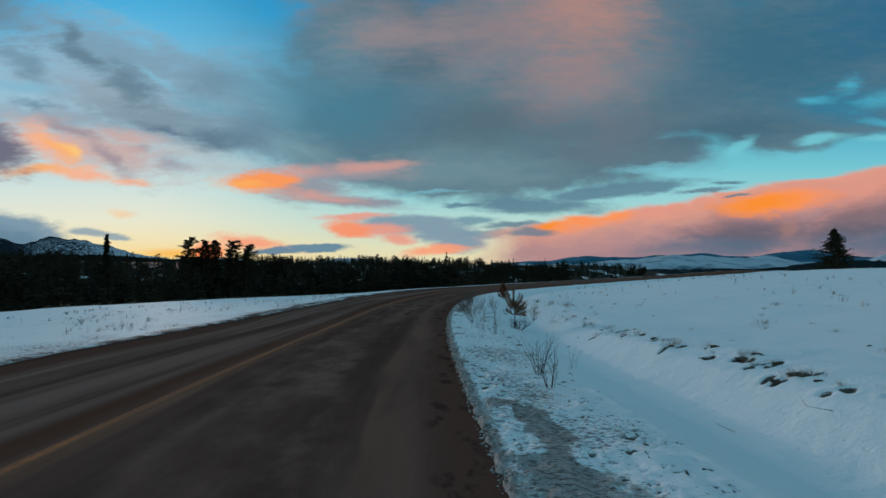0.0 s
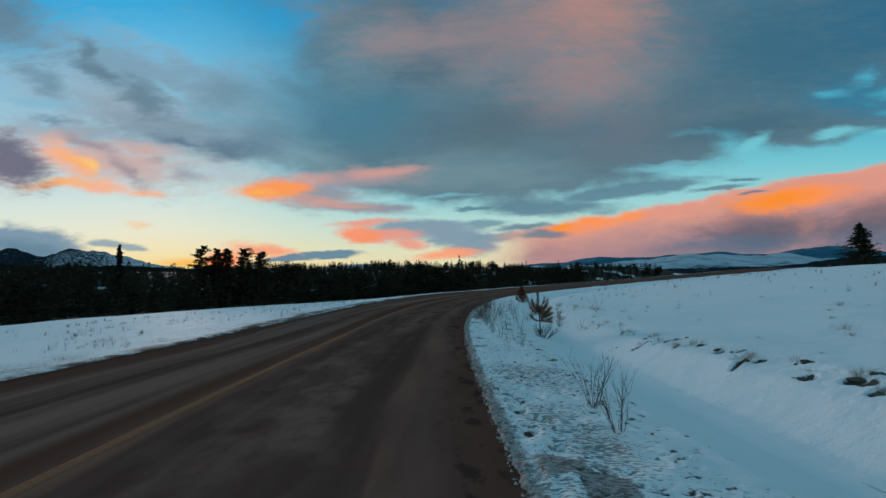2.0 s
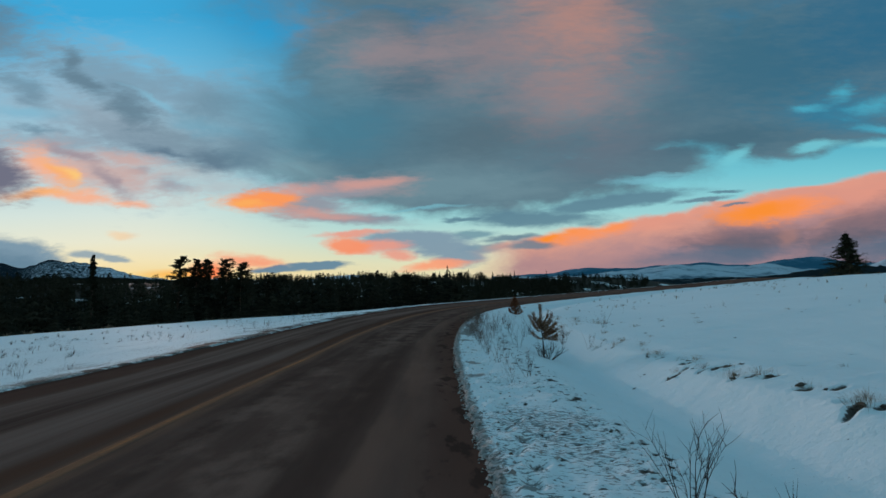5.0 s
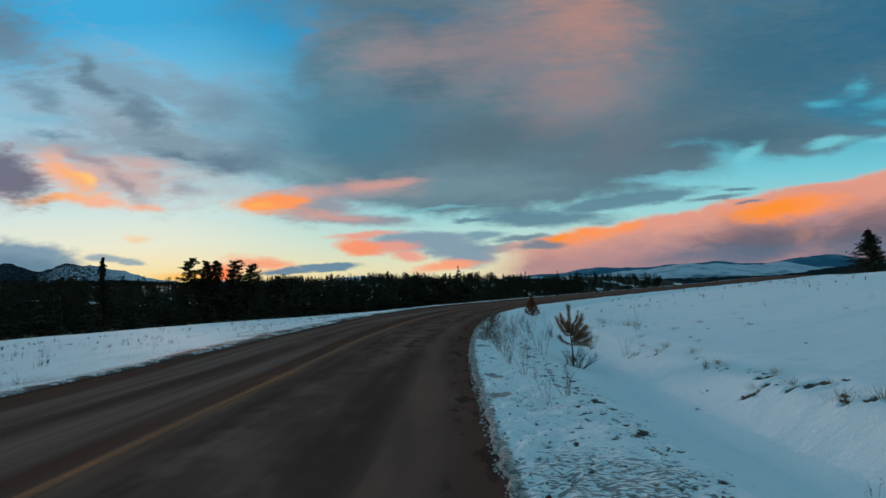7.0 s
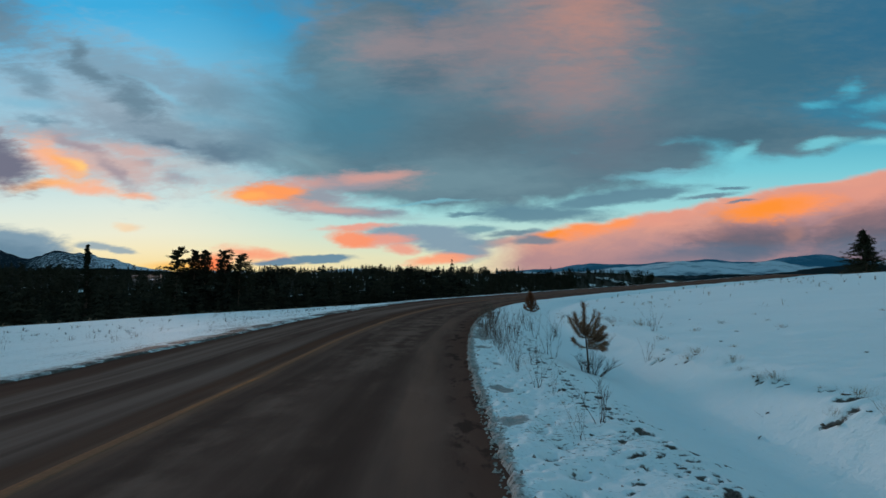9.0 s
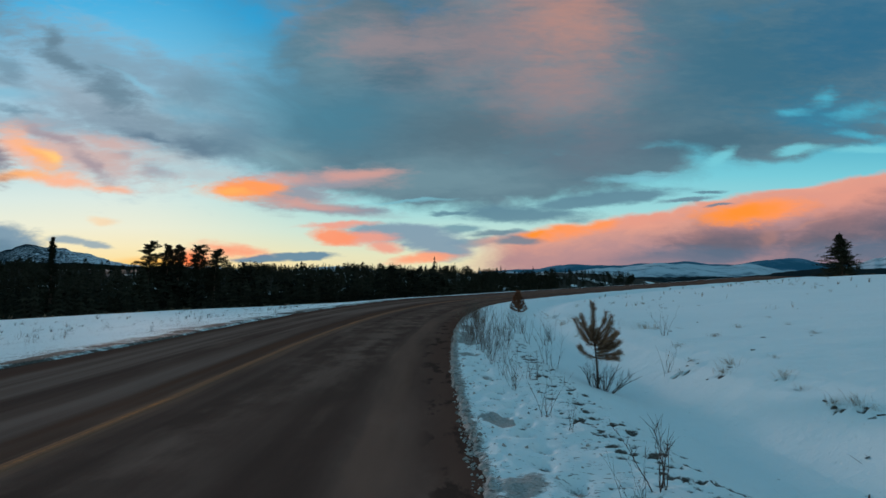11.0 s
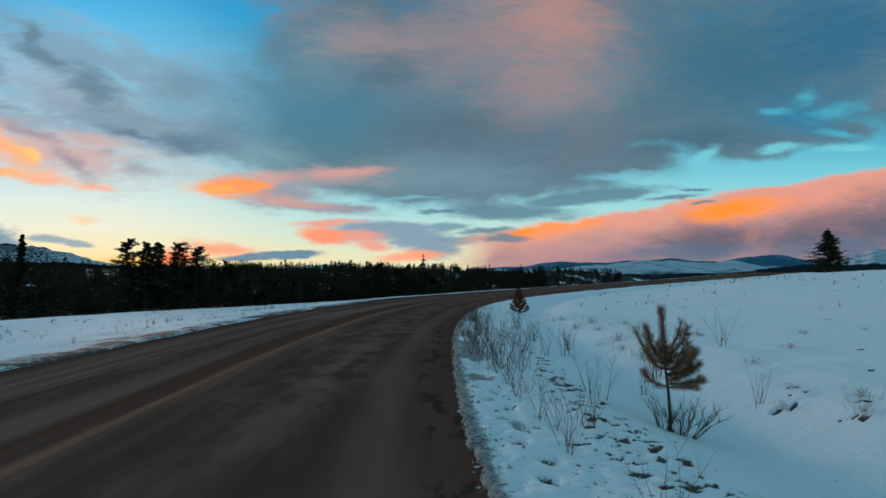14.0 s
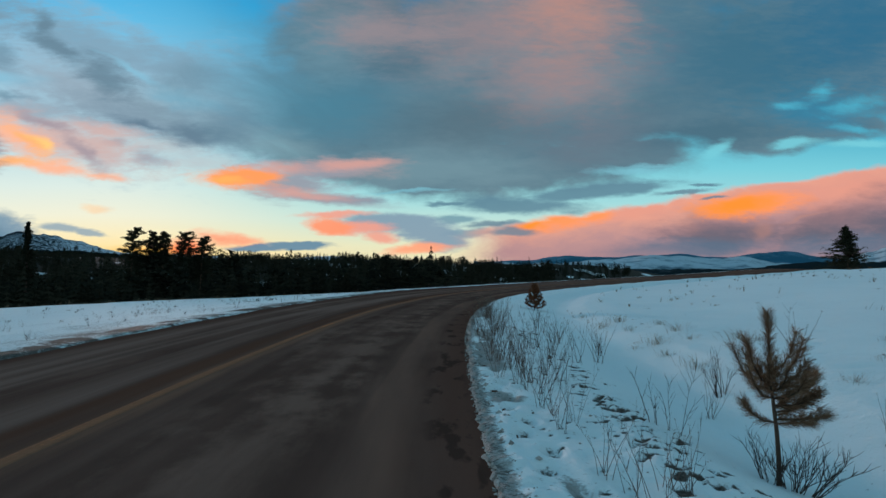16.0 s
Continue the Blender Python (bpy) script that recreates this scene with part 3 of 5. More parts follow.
def fbm(x, y, scale, octaves=4, seed=0):
    out, amp = 0, 1.0
    for i in range(octaves):
        out = out + amp * vnoise(x / scale + 17.3 * i, y / scale - 9.1 * i, seed + i)
        scale, amp = scale * 0.5, amp * 0.5
    return out


def smooth01(x, lo, hi):
    v = np.clip((x - lo) / (hi - lo), 0, 1)
    return v * v * (3 - 2 * v)


# ---------------------------------------------------------------- the road's line
EDGE_R, EDGE_L, BANKED = 3.585, -3.924, 0.033
line_s = np.arange(-40.0, 260.0, 0.5)
bend = smooth01(line_s, -12.7, 56.7) * (1 - smooth01(line_s, 78, 98))
heading = -0.0597 + np.cumsum(0.01949 * bend) * 0.5
line_x = np.cumsum(np.sin(heading)) * 0.5
line_y = np.cumsum(np.cos(heading)) * 0.5
i0 = int(np.searchsorted(line_s, -6.0))
line_x, line_y = line_x - line_x[i0] - 1.84, line_y - line_y[i0] - 6.0
rise_s = np.clip(line_s - 15, 0, 90)
line_z = 0.023 * rise_s + 0.0004 * np.clip(line_s - 50, 0, 60) ** 2 - 0.000064 * np.minimum(rise_s, 40) ** 2


def along(x, y):
    """Metres across (right positive) and along the road of the nearest point of its line, and the road's height there."""
    x, y = np.atleast_1d(np.asarray(x, float)), np.atleast_1d(np.asarray(y, float))
    across, s, z = np.empty_like(x), np.empty_like(x), np.empty_like(x)
    for i in range(0, len(x), 20000):
        px, py = x[i : i + 20000, None], y[i : i + 20000, None]
        j = ((px - line_x[::2]) ** 2 + (py - line_y[::2]) ** 2).argmin(1) * 2
        dx, dy = x[i : i + 20000] - line_x[j], y[i : i + 20000] - line_y[j]
        h = heading[j]
        ahead_by = dx * np.sin(h) + dy * np.cos(h)
        across[i : i + 20000] = dx * np.cos(h) - dy * np.sin(h)
        s[i : i + 20000] = line_s[j] + np.clip(ahead_by, -1, 1)
    z = np.interp(s, line_s, line_z)
    return across, s, z


def tilt_at(s):
    return BANKED * smooth01(s, -12.7, 56.7)


# worn places along the shoulder: x, y, half length, half width, turn, depth, bare soil (also painted shade)
rng = random.Random(5)
pits = []
for k in range(820):  # clods and dimples where the thin snow breaks
    y = rng.uniform(0.5, 26)
    x = 2.60 + rng.gauss(0, 0.19) + 0.0025 * max(0, y - 12) ** 2
    big = rng.random() < (0.06 if y < 11 else 0.30)
    size = 0.6 if y < 7 else 0.8 if y < 10 else 1.0
    pits.append((x + 0.15 * (y < 7) * rng.gauss(0, 1), y, size * rng.uniform(0.035, 0.095) * (1.3 if big else 1), size * rng.uniform(0.026, 0.042) * (1.4 if big else 1), rng.gauss(0.15, 0.4), rng.uniform(0.02, 0.035) * (1.3 if big else 1), 0.95 if big else 0.7))
for k in range(46):  # a line of footprints beside the road, their shade painted with the soil mask
    y = 5.0 + k * 0.40
    x = 1.56 + 0.07 * (-1) ** k + 0.08 * math.sin(y * 0.6) + rng.gauss(0, 0.02)
    pits.append((x, y, 0.12, 0.075, 1.57 + rng.gauss(0, 0.25), 0.11, 0.62))
for k in range(800):  # small scuffs all over the verge
    y = rng.uniform(0.0, 24)
    pits.append((rng.uniform(1.5, 3.2) + 0.0025 * max(0, y - 12) ** 2, y, rng.uniform(0.022, 0.07), rng.uniform(0.02, 0.032), rng.gauss(0.1, 0.45), 0.02, rng.uniform(0.5, 1.0) * (0.9 if y < 6 else 0.85)))
bank_spots = [(5.92 - 0.019 * k + rng.gauss(0, 0.14), 4.5 + k * 0.42 + rng.gauss(0, 0.14)) for k in range(32) if rng.random() < 0.92]
for x, y in bank_spots:  # hollows in front of the grass on the bank: soil, and their shade painted in
    wide = 0.8 if y < 13.0 else 0.45
    for _ in range(2):
        pits.append((x + rng.gauss(0, 0.12 * wide), y - 0.04 + rng.gauss(0, 0.08), wide * rng.uniform(0.09, 0.21), wide * rng.uniform(0.07, 0.11), rng.gauss(0.1, 0.4), rng.uniform(0.03, 0.06), rng.uniform(0.75, 0.98)))
for k in range(60):  # and scattered over the field
    y = rng.uniform(4, 40)
    pits.append((6.4 + rng.random() ** 1.4 * 14, y, rng.uniform(0.05, 0.13), rng.uniform(0.03, 0.05), rng.gauss(0.0, 0.3), 0.03, 0.7))

pit_x, pit_y = np.array([p[0] for p in pits]), np.array([p[1] for p in pits])


def clearing(x, y):
    """1 in the snowy gaps of the woods, 0 under the trees."""
    return np.maximum(smooth01(fbm(x, y * 0.7, 24.0, 3, 211), 0.27, 0.36), smooth01(fbm(x * 1.6, y * 0.4, 9.0, 3, 217), 0.30, 0.40))


def ground_at(x, y, detail=True):
    """Height of the snow, with the masks of bare soil (holding the footprints' painted shade) and grit."""
    x, y = np.atleast_1d(np.asarray(x, float)), np.atleast_1d(np.asarray(y, float))
    o, s, zr = along(x, y)
    far = np.hypot(x, y)
    # right: verge, shallow ditch, bank, rising field
    right = (1 - 0.6 * smooth01(s, 17, 30)) * np.interp(o, [3.5, 4.4, 4.9, 5.4, 6.0, 6.6, 7.1, 7.9, 8.6, 10, 14], [0.0, 0.01, 0.0, -0.05, -0.27, -0.44, -0.38, 0.06, 0.21, 0.27, 0.55])
    field = 0.20 + 0.068 * (x - 5.8)
    top = 2.75 + 0.012 * np.clip(far - 45, 0, 150)
    field = np.where(field < top - 0.6, field, top - 0.6 + 0.6 * np.tanh((field - top + 0.6) / 0.6))
    field = field - 14 * smooth01(far, 230, 420)
    wr = smooth01(o, 8.0, 18.0)
    z_right = (zr + right - tilt_at(s) * np.clip(o, 0, 6)) * (1 - wr) + field * wr
    # left: falling strip, then the valley
    left = np.interp(-o, [3.9, 6.6, 9.5, 15.8, 26, 38, 48, 90, 120], [0.0, -0.14, -0.47, -0.95, -1.25, -1.5, -2.6, -11.5, -13.0])
    hill = 40 * smooth01(far, 190, 760) ** 1.2 * smooth01(-x + 0.55 * y, -150, 190)
    z_left = zr * (1 - smooth01(-o, 20, 60)) + left - tilt_at(s) * np.clip(o, -6, 0) + hill * smooth01(-o, 60, 160)
    z = np.where(o > 0, z_right, z_left)
    # past the bend the land falls to the valley floor
    z = z - (z + 12) * smooth01(y, 115, 240) * (o > -30) * (1 - smooth01(x, 60, 110)) * np.where(o > 0, 1, smooth01(o, -30, -5)) * 0.9
    z = z + fbm(x, y, 6.0, 4, 3) * 0.10 * smooth01(np.abs(o), 5, 12) + fbm(x, y, 40.0, 4, 9) * 3.0 * smooth01(far, 120, 400)
    soil, grit, timbered, fleck = (np.zeros_like(x) for _ in range(4))
    order = np.argsort(y, kind="stable")
    sorted_y = y[order]
    if detail:
        z = z + fbm(x, y, 0.9, 4, 21) * 0.035 * smooth01(np.abs(o), 3.6, 5.0)
        z = z + fbm(x, y * 0.6, 0.22, 3, 33) * 0.030 * (1 - smooth01(o, 4.6, 5.6)) * (o > 0)
        z = z + fbm(x, y, 0.09, 2, 39) * 0.045 * smooth01(o, 3.5, 3.65) * (1 - smooth01(o, 3.8, 4.1))
        z = z + fbm(x, y, 0.30, 3, 27) * 0.016 * smooth01(o, 3.8, 4.4) * (1 - smooth01(o, 9, 14))
        # the ragged lip of old snow on the road's edge
        rim = EDGE_R + fbm(x, y, 0.10, 2, 51) * 0.07 + fbm(x, y, 0.5, 2, 52) * 0.06 + fbm(x, y, 2.5, 2, 53) * 0.08 + 0.01
        lip = smooth01(o, rim - 0.05, rim + 0.05)
        rim_l = EDGE_L + 0.45 * smooth01(s, 13, 21) * (1 - smooth01(s, 30, 45)) - fbm(x, y, 2.4, 2, 57) * 0.25
        lip_l = smooth01(-o, -rim_l - 0.16, -rim_l + 0.16)
        z = z + np.where(o > 0, lip * 0.045 * (1 - smooth01(o, 3.9, 4.5)), lip_l * 0.035 * (1 - smooth01(-o, 4.4, 5.2)))
        sunk = np.where(o > 0, 1 - lip, 1 - lip_l)
        z = z - 0.07 * sunk
        grit = grit + (1 - smooth01(o, 3.62, 3.86)) * (o > 0) * 0.9 + (1 - smooth01(-o, 4.0, 5.0)) * (o < 0) * (0.55 + 0.5 * fbm(x, y, 0.8, 3, 75))
        worn = smooth01(fbm(x, y * 0.7, 1.3, 4, 61), -0.05, 0.12) * smooth01(o, 3.85, 4.1) * (1 - smooth01(o, 4.5, 4.9))
        patch = smooth01(fbm(x, y, 1.1, 3, 63), 0.10, 0.24) * smooth01(o, 3.7, 3.85) * (1 - smooth01(o, 4.05, 4.35)) * (np.abs(y - 15) < 16)
        grit = grit + patch * 0.9 + worn * 0.6 * smooth01(y, 1.2, 2.2) * (1 - smooth01(y, 4.5, 7.0))
        # a sheet of old grey ice on the verge
        sheet = np.hypot((x - 1.84 - 0.05 * (y - 3.3)) / 0.24, (y - 3.4) / 1.25) + fbm(x, y, 0.35, 3, 67) * 0.9
        small = np.hypot((x - 1.42) / 0.17, (y - 13.9) / 0.5) + fbm(x, y, 0.3, 3, 68) * 0.7
        iced = np.maximum(1 - smooth01(sheet, 0.75, 1.1), 1 - smooth01(small, 0.75, 1.05))
        grit = grit + iced * 0.8
        z = z - iced * 0.012
        fleck = smooth01(o, 3.5, 3.7) * (1 - smooth01(o, 4.9, 5.6)) * (1 - 0.6 * smooth01(y, 8, 14)) * (0.65 + fbm(x, y, 0.9, 3, 71))
        fleck = np.maximum(fleck, smooth01(o, 3.5, 3.6) * (1 - smooth01(o, 3.70, 3.86)) * 0.75)
        fleck = np.where(np.abs(o) < 12, fleck, 0)
        fleck = np.where(o < 0, (0.40 + 0.55 * (1 - smooth01(-o, 4.5, 8))) * (1 - smooth01(-o, 20, 36)) * (0.7 + 1.2 * fbm(x, y, 1.6, 3, 73)), fleck)
        open_left = smooth01(fbm(x, y, 1.2, 4, 81), 0.22, 0.5) * smooth01(-o, 5, 7) * (1 - smooth01(-o, 40, 46))
        soil = soil + (1 - smooth01(-o, 3.95, 4.5)) * (o < 0) * (0.42 + 0.5 * fbm(x, y, 0.5, 3, 77)) + open_left * 0.12 + smooth01(-o, 38, 46) * (far < 260) * (0.3 + 0.2 * smooth01(fbm(x, y, 3.0, 3, 85), -0.1, 0.3))
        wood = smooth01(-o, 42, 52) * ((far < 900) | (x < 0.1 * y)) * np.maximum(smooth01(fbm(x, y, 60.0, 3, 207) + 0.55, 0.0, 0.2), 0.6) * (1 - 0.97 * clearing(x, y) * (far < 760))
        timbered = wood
        close = pits if len(x) > 8 else [pits[i] for i in np.nonzero((np.abs(pit_x - x[0]) < 1) & (np.abs(pit_y - y[0]) < 1))[0]]
        for px, py, a, b, turn, depth, bare in close:
            some = order[np.searchsorted(sorted_y, py - 2 * a) : np.searchsorted(sorted_y, py + 2 * a)]
            near = some[np.abs(x[some] - px) < 2 * a]
            if len(near):
                dx, dy = x[near] - px, y[near] - py
                c, n = math.cos(turn), math.sin(turn)
                r = ((dx * c + dy * n) / a) ** 2 + ((dy * c - dx * n) / b) ** 2
                z[near] -= depth * np.exp(-r * 1.2)
                z[near] += depth * (0.35 if depth < 0.06 else 0.05) * np.exp(-((np.sqrt(r) - 1.5) ** 2) * 5)
                soil[near] = np.maximum(soil[near], bare * 0.85 * np.exp(-r * 0.9))
    return z, soil, grit, timbered, fleck


def height(x, y):
    return float(ground_at([x], [y])[0][0])


# ---------------------------------------------------------------- the ground: one sheet to the horizon
def spaced(knots):
    """Coordinates whose spacing changes from knot to knot: (from, spacing)."""
    out = [knots[0][0]]
    while out[-1] < knots[-1][0]:
        gap = np.interp(out[-1], [k[0] for k in knots], [k[1] for k in knots])
        out.append(out[-1] + gap)
    return np.array(out)


gx = spaced([(-4600, 400), (-1200, 120), (-500, 30), (-150, 8), (-40, 1.5), (-18, 0.5), (-9.5, 0.2), (-8.5, 0.12), (-6, 0.12), (-4, 0.4), (0.4, 0.3), (0.75, 0.03), (3.3, 0.032),
             (4.0, 0.06), (6.5, 0.08), (9, 0.2), (16, 0.5), (40, 1.5), (150, 8), (500, 30), (1200, 120), (4600, 400)])
gy = spaced([(-1500, 300), (-200, 50), (-40, 6), (-6, 0.6), (-1, 0.12), (1.0, 0.04), (12, 0.036), (20, 0.04), (26, 0.08), (32, 0.15), (50, 0.4), (100, 1.5), (200, 6), (500, 25), (1200, 90), (4700, 350)])
XX, YY = np.meshgrid(gx, gy)
fx, fy = XX.ravel(), YY.ravel()
gz, soil_shade_mask, grit_mask, wood_mask, fleck_mask = ground_at(fx, fy)
nx, ny = len(gx), len(gy)
ids = np.arange(nx * ny).reshape(ny, nx)
quads = np.stack([ids[:-1, :-1].ravel(), ids[:-1, 1:].ravel(), ids[1:, 1:].ravel(), ids[1:, :-1].ravel()], 1)


def grid_mesh(name, co, quads, mat):
    me = bpy.data.meshes.new(name)
    me.vertices.add(len(co))
    me.vertices.foreach_set("co", co.astype(np.float32).ravel())
    me.loops.add(quads.size)
    me.loops.foreach_set("vertex_index", quads.astype(np.int32).ravel())
    me.polygons.add(len(quads))
    me.polygons.foreach_set("loop_start", np.arange(0, quads.size, quads.shape[1], dtype=np.int32))
    me.materials.append(mat)
    me.update(calc_edges=True)
    me.polygons.foreach_set("use_smooth", np.ones(len(quads), dtype=bool))
    return me


def float_attribute(me, name, values):
    a = me.attributes.new(name, "FLOAT", "POINT")
    a.data.foreach_set("value", np.asarray(values, np.float32))


ground_me = grid_mesh("ground", np.stack([fx, fy, gz], 1), quads, SNOW)
float_attribute(ground_me, "soil", np.clip(soil_shade_mask, 0, 1))
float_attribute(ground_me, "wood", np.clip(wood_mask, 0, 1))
float_attribute(ground_me, "fleck", np.clip(fleck_mask, 0, 1.2))
float_attribute(ground_me, "grit", np.clip(grit_mask, 0, 1))
ground = tagged(new("ground", ground_me), "wind-crusted snow over frozen soil beside the road", "ground", kind="structure")

# the road: a banked strip with its own thickness
ro = np.array([-4.35, -4.3, -3.7, -3, -2, -1, 0, 1, 2, 2.8, 3.4, 3.7, 3.9, 3.95])
drop = np.array([-0.3, 0, 0, 0, 0.01, 0.02, 0.025, 0.02, 0.01, 0, 0, 0, 0, -0.3])
keep = (line_s > -38) & (line_s < 170)
rs = line_s[keep]
RX = line_x[keep][:, None] + np.cos(heading[keep])[:, None] * ro
RY = line_y[keep][:, None] - np.sin(heading[keep])[:, None] * ro
RZ = line_z[keep][:, None] - tilt_at(rs)[:, None] * ro + drop + fbm(RX, RY, 2.0, 2, 5) * 0.006
rid = np.arange(RX.size).reshape(RX.shape)
rq = np.stack([rid[:-1, :-1].ravel(), rid[:-1, 1:].ravel(), rid[1:, 1:].ravel(), rid[1:, :-1].ravel()], 1)
road_me = grid_mesh("road", np.stack([RX.ravel(), RY.ravel(), RZ.ravel()], 1), rq, ASPHALT)
lane = road_me.uv_layers.new(name="lane")
lane_uv = np.stack([np.broadcast_to(ro, RX.shape).ravel(), np.broadcast_to(rs[:, None], RX.shape).ravel()], 1)
lane.data.foreach_set("uv", lane_uv[rq.ravel()].astype(np.float32).ravel())
road = tagged(new("road", road_me), "dark worn asphalt road curving through snow", "road", kind="structure")


def stripe(name, mid, half, lo, hi):
    """A painted line along the road, a few millimetres proud."""
    k = (line_s >= lo) & (line_s <= hi)
    o = mid + half * np.array([-1, -0.85, -0.5, 0, 0.5, 0.85, 1])
    X = line_x[k][:, None] + np.cos(heading[k])[:, None] * o
    Y = line_y[k][:, None] - np.sin(heading[k])[:, None] * o
    Z = line_z[k][:, None] - tilt_at(line_s[k])[:, None] * o + np.interp(o, ro, drop) + fbm(X, Y, 2.0, 2, 5) * 0.006 + np.array([-0.004, 0.004, 0.005, 0.005, 0.005, 0.004, -0.004])
    i = np.arange(X.size).reshape(X.shape)
    q = np.stack([i[:-1, :-1].ravel(), i[:-1, 1:].ravel(), i[1:, 1:].ravel(), i[1:, :-1].ravel()], 1)
    me = grid_mesh(name, np.stack([X.ravel(), Y.ravel(), Z.ravel()], 1), q, YELLOW)
    float_attribute(me, "edge", np.broadcast_to(np.abs(o - mid) / half, X.shape).ravel())
    ob = new(name, me)
    ob.parent = road
    return tagged(ob, "worn yellow painted centre line")


stripe("centre_line", 0.03, 0.075, -38, 160)


# ---------------------------------------------------------------- mountains
def ridge_range(name, dist, span, ridge, base, mat, label, seed, timber, depth=0.45, rough=0.16):
    """A range of hills round the valley: ridge(u) gives the skyline's height per metre of distance at the bearing u = x / y."""
    us = np.linspace(span[0], span[1], 260)
    ds = np.linspace(0, 1, 34)
    U, D = np.meshgrid(us, ds)
    far = dist * (1 - depth * (1 - D))
    X, Y = U * far, far
    crest = ridge(U)
    shape = np.sin(np.clip(D, 0, 1) * math.pi * 0.5) ** 1.3
    Z = base + (crest * dist - base) * shape + fbm(X, Y, dist * 0.12, 5, seed) * crest * dist * rough * 2 * shape * (1.15 - D)
    Z[0] = base - 40
    i = np.arange(X.size).reshape(X.shape)
    q = np.stack([i[:-1, :-1].ravel(), i[:-1, 1:].ravel(), i[1:, 1:].ravel(), i[1:, :-1].ravel()], 1)
    me = grid_mesh(name, np.stack([X.ravel(), Y.ravel(), Z.ravel()], 1), q, mat)
    float_attribute(me, "timber", timber(U, D).ravel())
    return tagged(new(name, me), label, "mountain", kind="structure")


def swell(u, centre, height, left, right):
    return height * np.exp(-(((u - centre) / np.where(u < centre, left, right)) ** 2))


def jag(u, scale, amount, seed):
    return fbm(u, u * 0 + 3.3, scale, 5, seed) * amount


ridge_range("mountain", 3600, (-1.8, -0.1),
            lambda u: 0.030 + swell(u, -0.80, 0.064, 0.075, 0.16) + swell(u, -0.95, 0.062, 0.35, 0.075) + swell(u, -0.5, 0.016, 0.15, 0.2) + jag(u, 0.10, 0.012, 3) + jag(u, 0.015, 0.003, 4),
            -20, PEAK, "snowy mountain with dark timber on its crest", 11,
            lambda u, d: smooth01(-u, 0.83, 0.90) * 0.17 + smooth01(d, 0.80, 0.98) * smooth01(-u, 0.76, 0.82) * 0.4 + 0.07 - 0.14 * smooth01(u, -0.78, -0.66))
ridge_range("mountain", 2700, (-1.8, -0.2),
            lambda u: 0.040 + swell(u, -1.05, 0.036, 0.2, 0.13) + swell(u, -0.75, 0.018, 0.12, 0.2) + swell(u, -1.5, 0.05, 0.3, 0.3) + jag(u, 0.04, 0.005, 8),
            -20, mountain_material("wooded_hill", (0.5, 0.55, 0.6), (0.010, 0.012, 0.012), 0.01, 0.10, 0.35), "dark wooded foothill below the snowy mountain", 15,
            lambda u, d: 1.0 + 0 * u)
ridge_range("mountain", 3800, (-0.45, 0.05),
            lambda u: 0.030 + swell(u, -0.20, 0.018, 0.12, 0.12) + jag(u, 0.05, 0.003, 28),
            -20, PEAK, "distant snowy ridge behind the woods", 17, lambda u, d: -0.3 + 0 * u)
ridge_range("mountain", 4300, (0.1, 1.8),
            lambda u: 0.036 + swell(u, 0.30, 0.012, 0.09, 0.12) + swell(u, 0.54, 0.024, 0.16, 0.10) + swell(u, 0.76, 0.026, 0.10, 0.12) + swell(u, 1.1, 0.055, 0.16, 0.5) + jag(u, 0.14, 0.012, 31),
            -20, BLUE, "timbered mountain painted blue with haze, under low cloud", 41, lambda u, d: 0.10 + 0 * u)
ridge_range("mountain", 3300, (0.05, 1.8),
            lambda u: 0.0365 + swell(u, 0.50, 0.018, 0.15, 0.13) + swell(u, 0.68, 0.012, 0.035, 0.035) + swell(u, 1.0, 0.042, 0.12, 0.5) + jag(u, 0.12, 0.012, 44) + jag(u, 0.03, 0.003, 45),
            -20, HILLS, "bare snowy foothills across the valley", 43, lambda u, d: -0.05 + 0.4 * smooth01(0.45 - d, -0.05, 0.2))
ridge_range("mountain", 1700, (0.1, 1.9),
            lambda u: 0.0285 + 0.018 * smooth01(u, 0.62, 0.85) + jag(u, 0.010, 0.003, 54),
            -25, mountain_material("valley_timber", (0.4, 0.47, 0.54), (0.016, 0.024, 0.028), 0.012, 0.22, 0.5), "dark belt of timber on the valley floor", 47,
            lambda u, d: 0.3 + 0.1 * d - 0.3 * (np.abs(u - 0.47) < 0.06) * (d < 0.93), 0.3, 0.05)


# ---------------------------------------------------------------- trees
def conifer_shape(seed, tall=1.0, whorls=13, spread=0.17, spikes=9):
    """A narrow spruce or fir with drooping, ragged whorls, as (verts, faces)."""
    r = random.Random(seed)
    verts, faces = [], []
    tube((verts, faces), [(0, 0, 0), (0, 0, 0.5 * tall), (0, 0, 0.97 * tall)], [0.014 * tall, 0.009 * tall, 0.002 * tall], 5)
    for w in range(whorls):
        f = w / (whorls - 1)
        z = (0.12 + 0.85 * f) * tall
        rad = spread * tall * (1.02 - f) ** 0.85 * r.uniform(0.75, 1.15) + 0.012 * tall
        hub = len(verts)
        verts.append((0, 0, z + 0.05 * tall))
        turn = r.uniform(0, 6)
        for k in range(spikes * 2):
            q = turn + math.pi * k / spikes
            rr = rad * (r.uniform(0.75, 1.2) if k % 2 == 0 else r.uniform(0.28, 0.5))
            verts.append((rr * math.cos(q), rr * math.sin(q), z - (0.035 if k % 2 == 0 else -0.005) * tall * r.uniform(0.4, 1.5)))
        for k in range(spikes * 2):
            faces.append((hub, hub + 1 + k, hub + 1 + (k + 1) % (spikes * 2)))
    return verts, faces


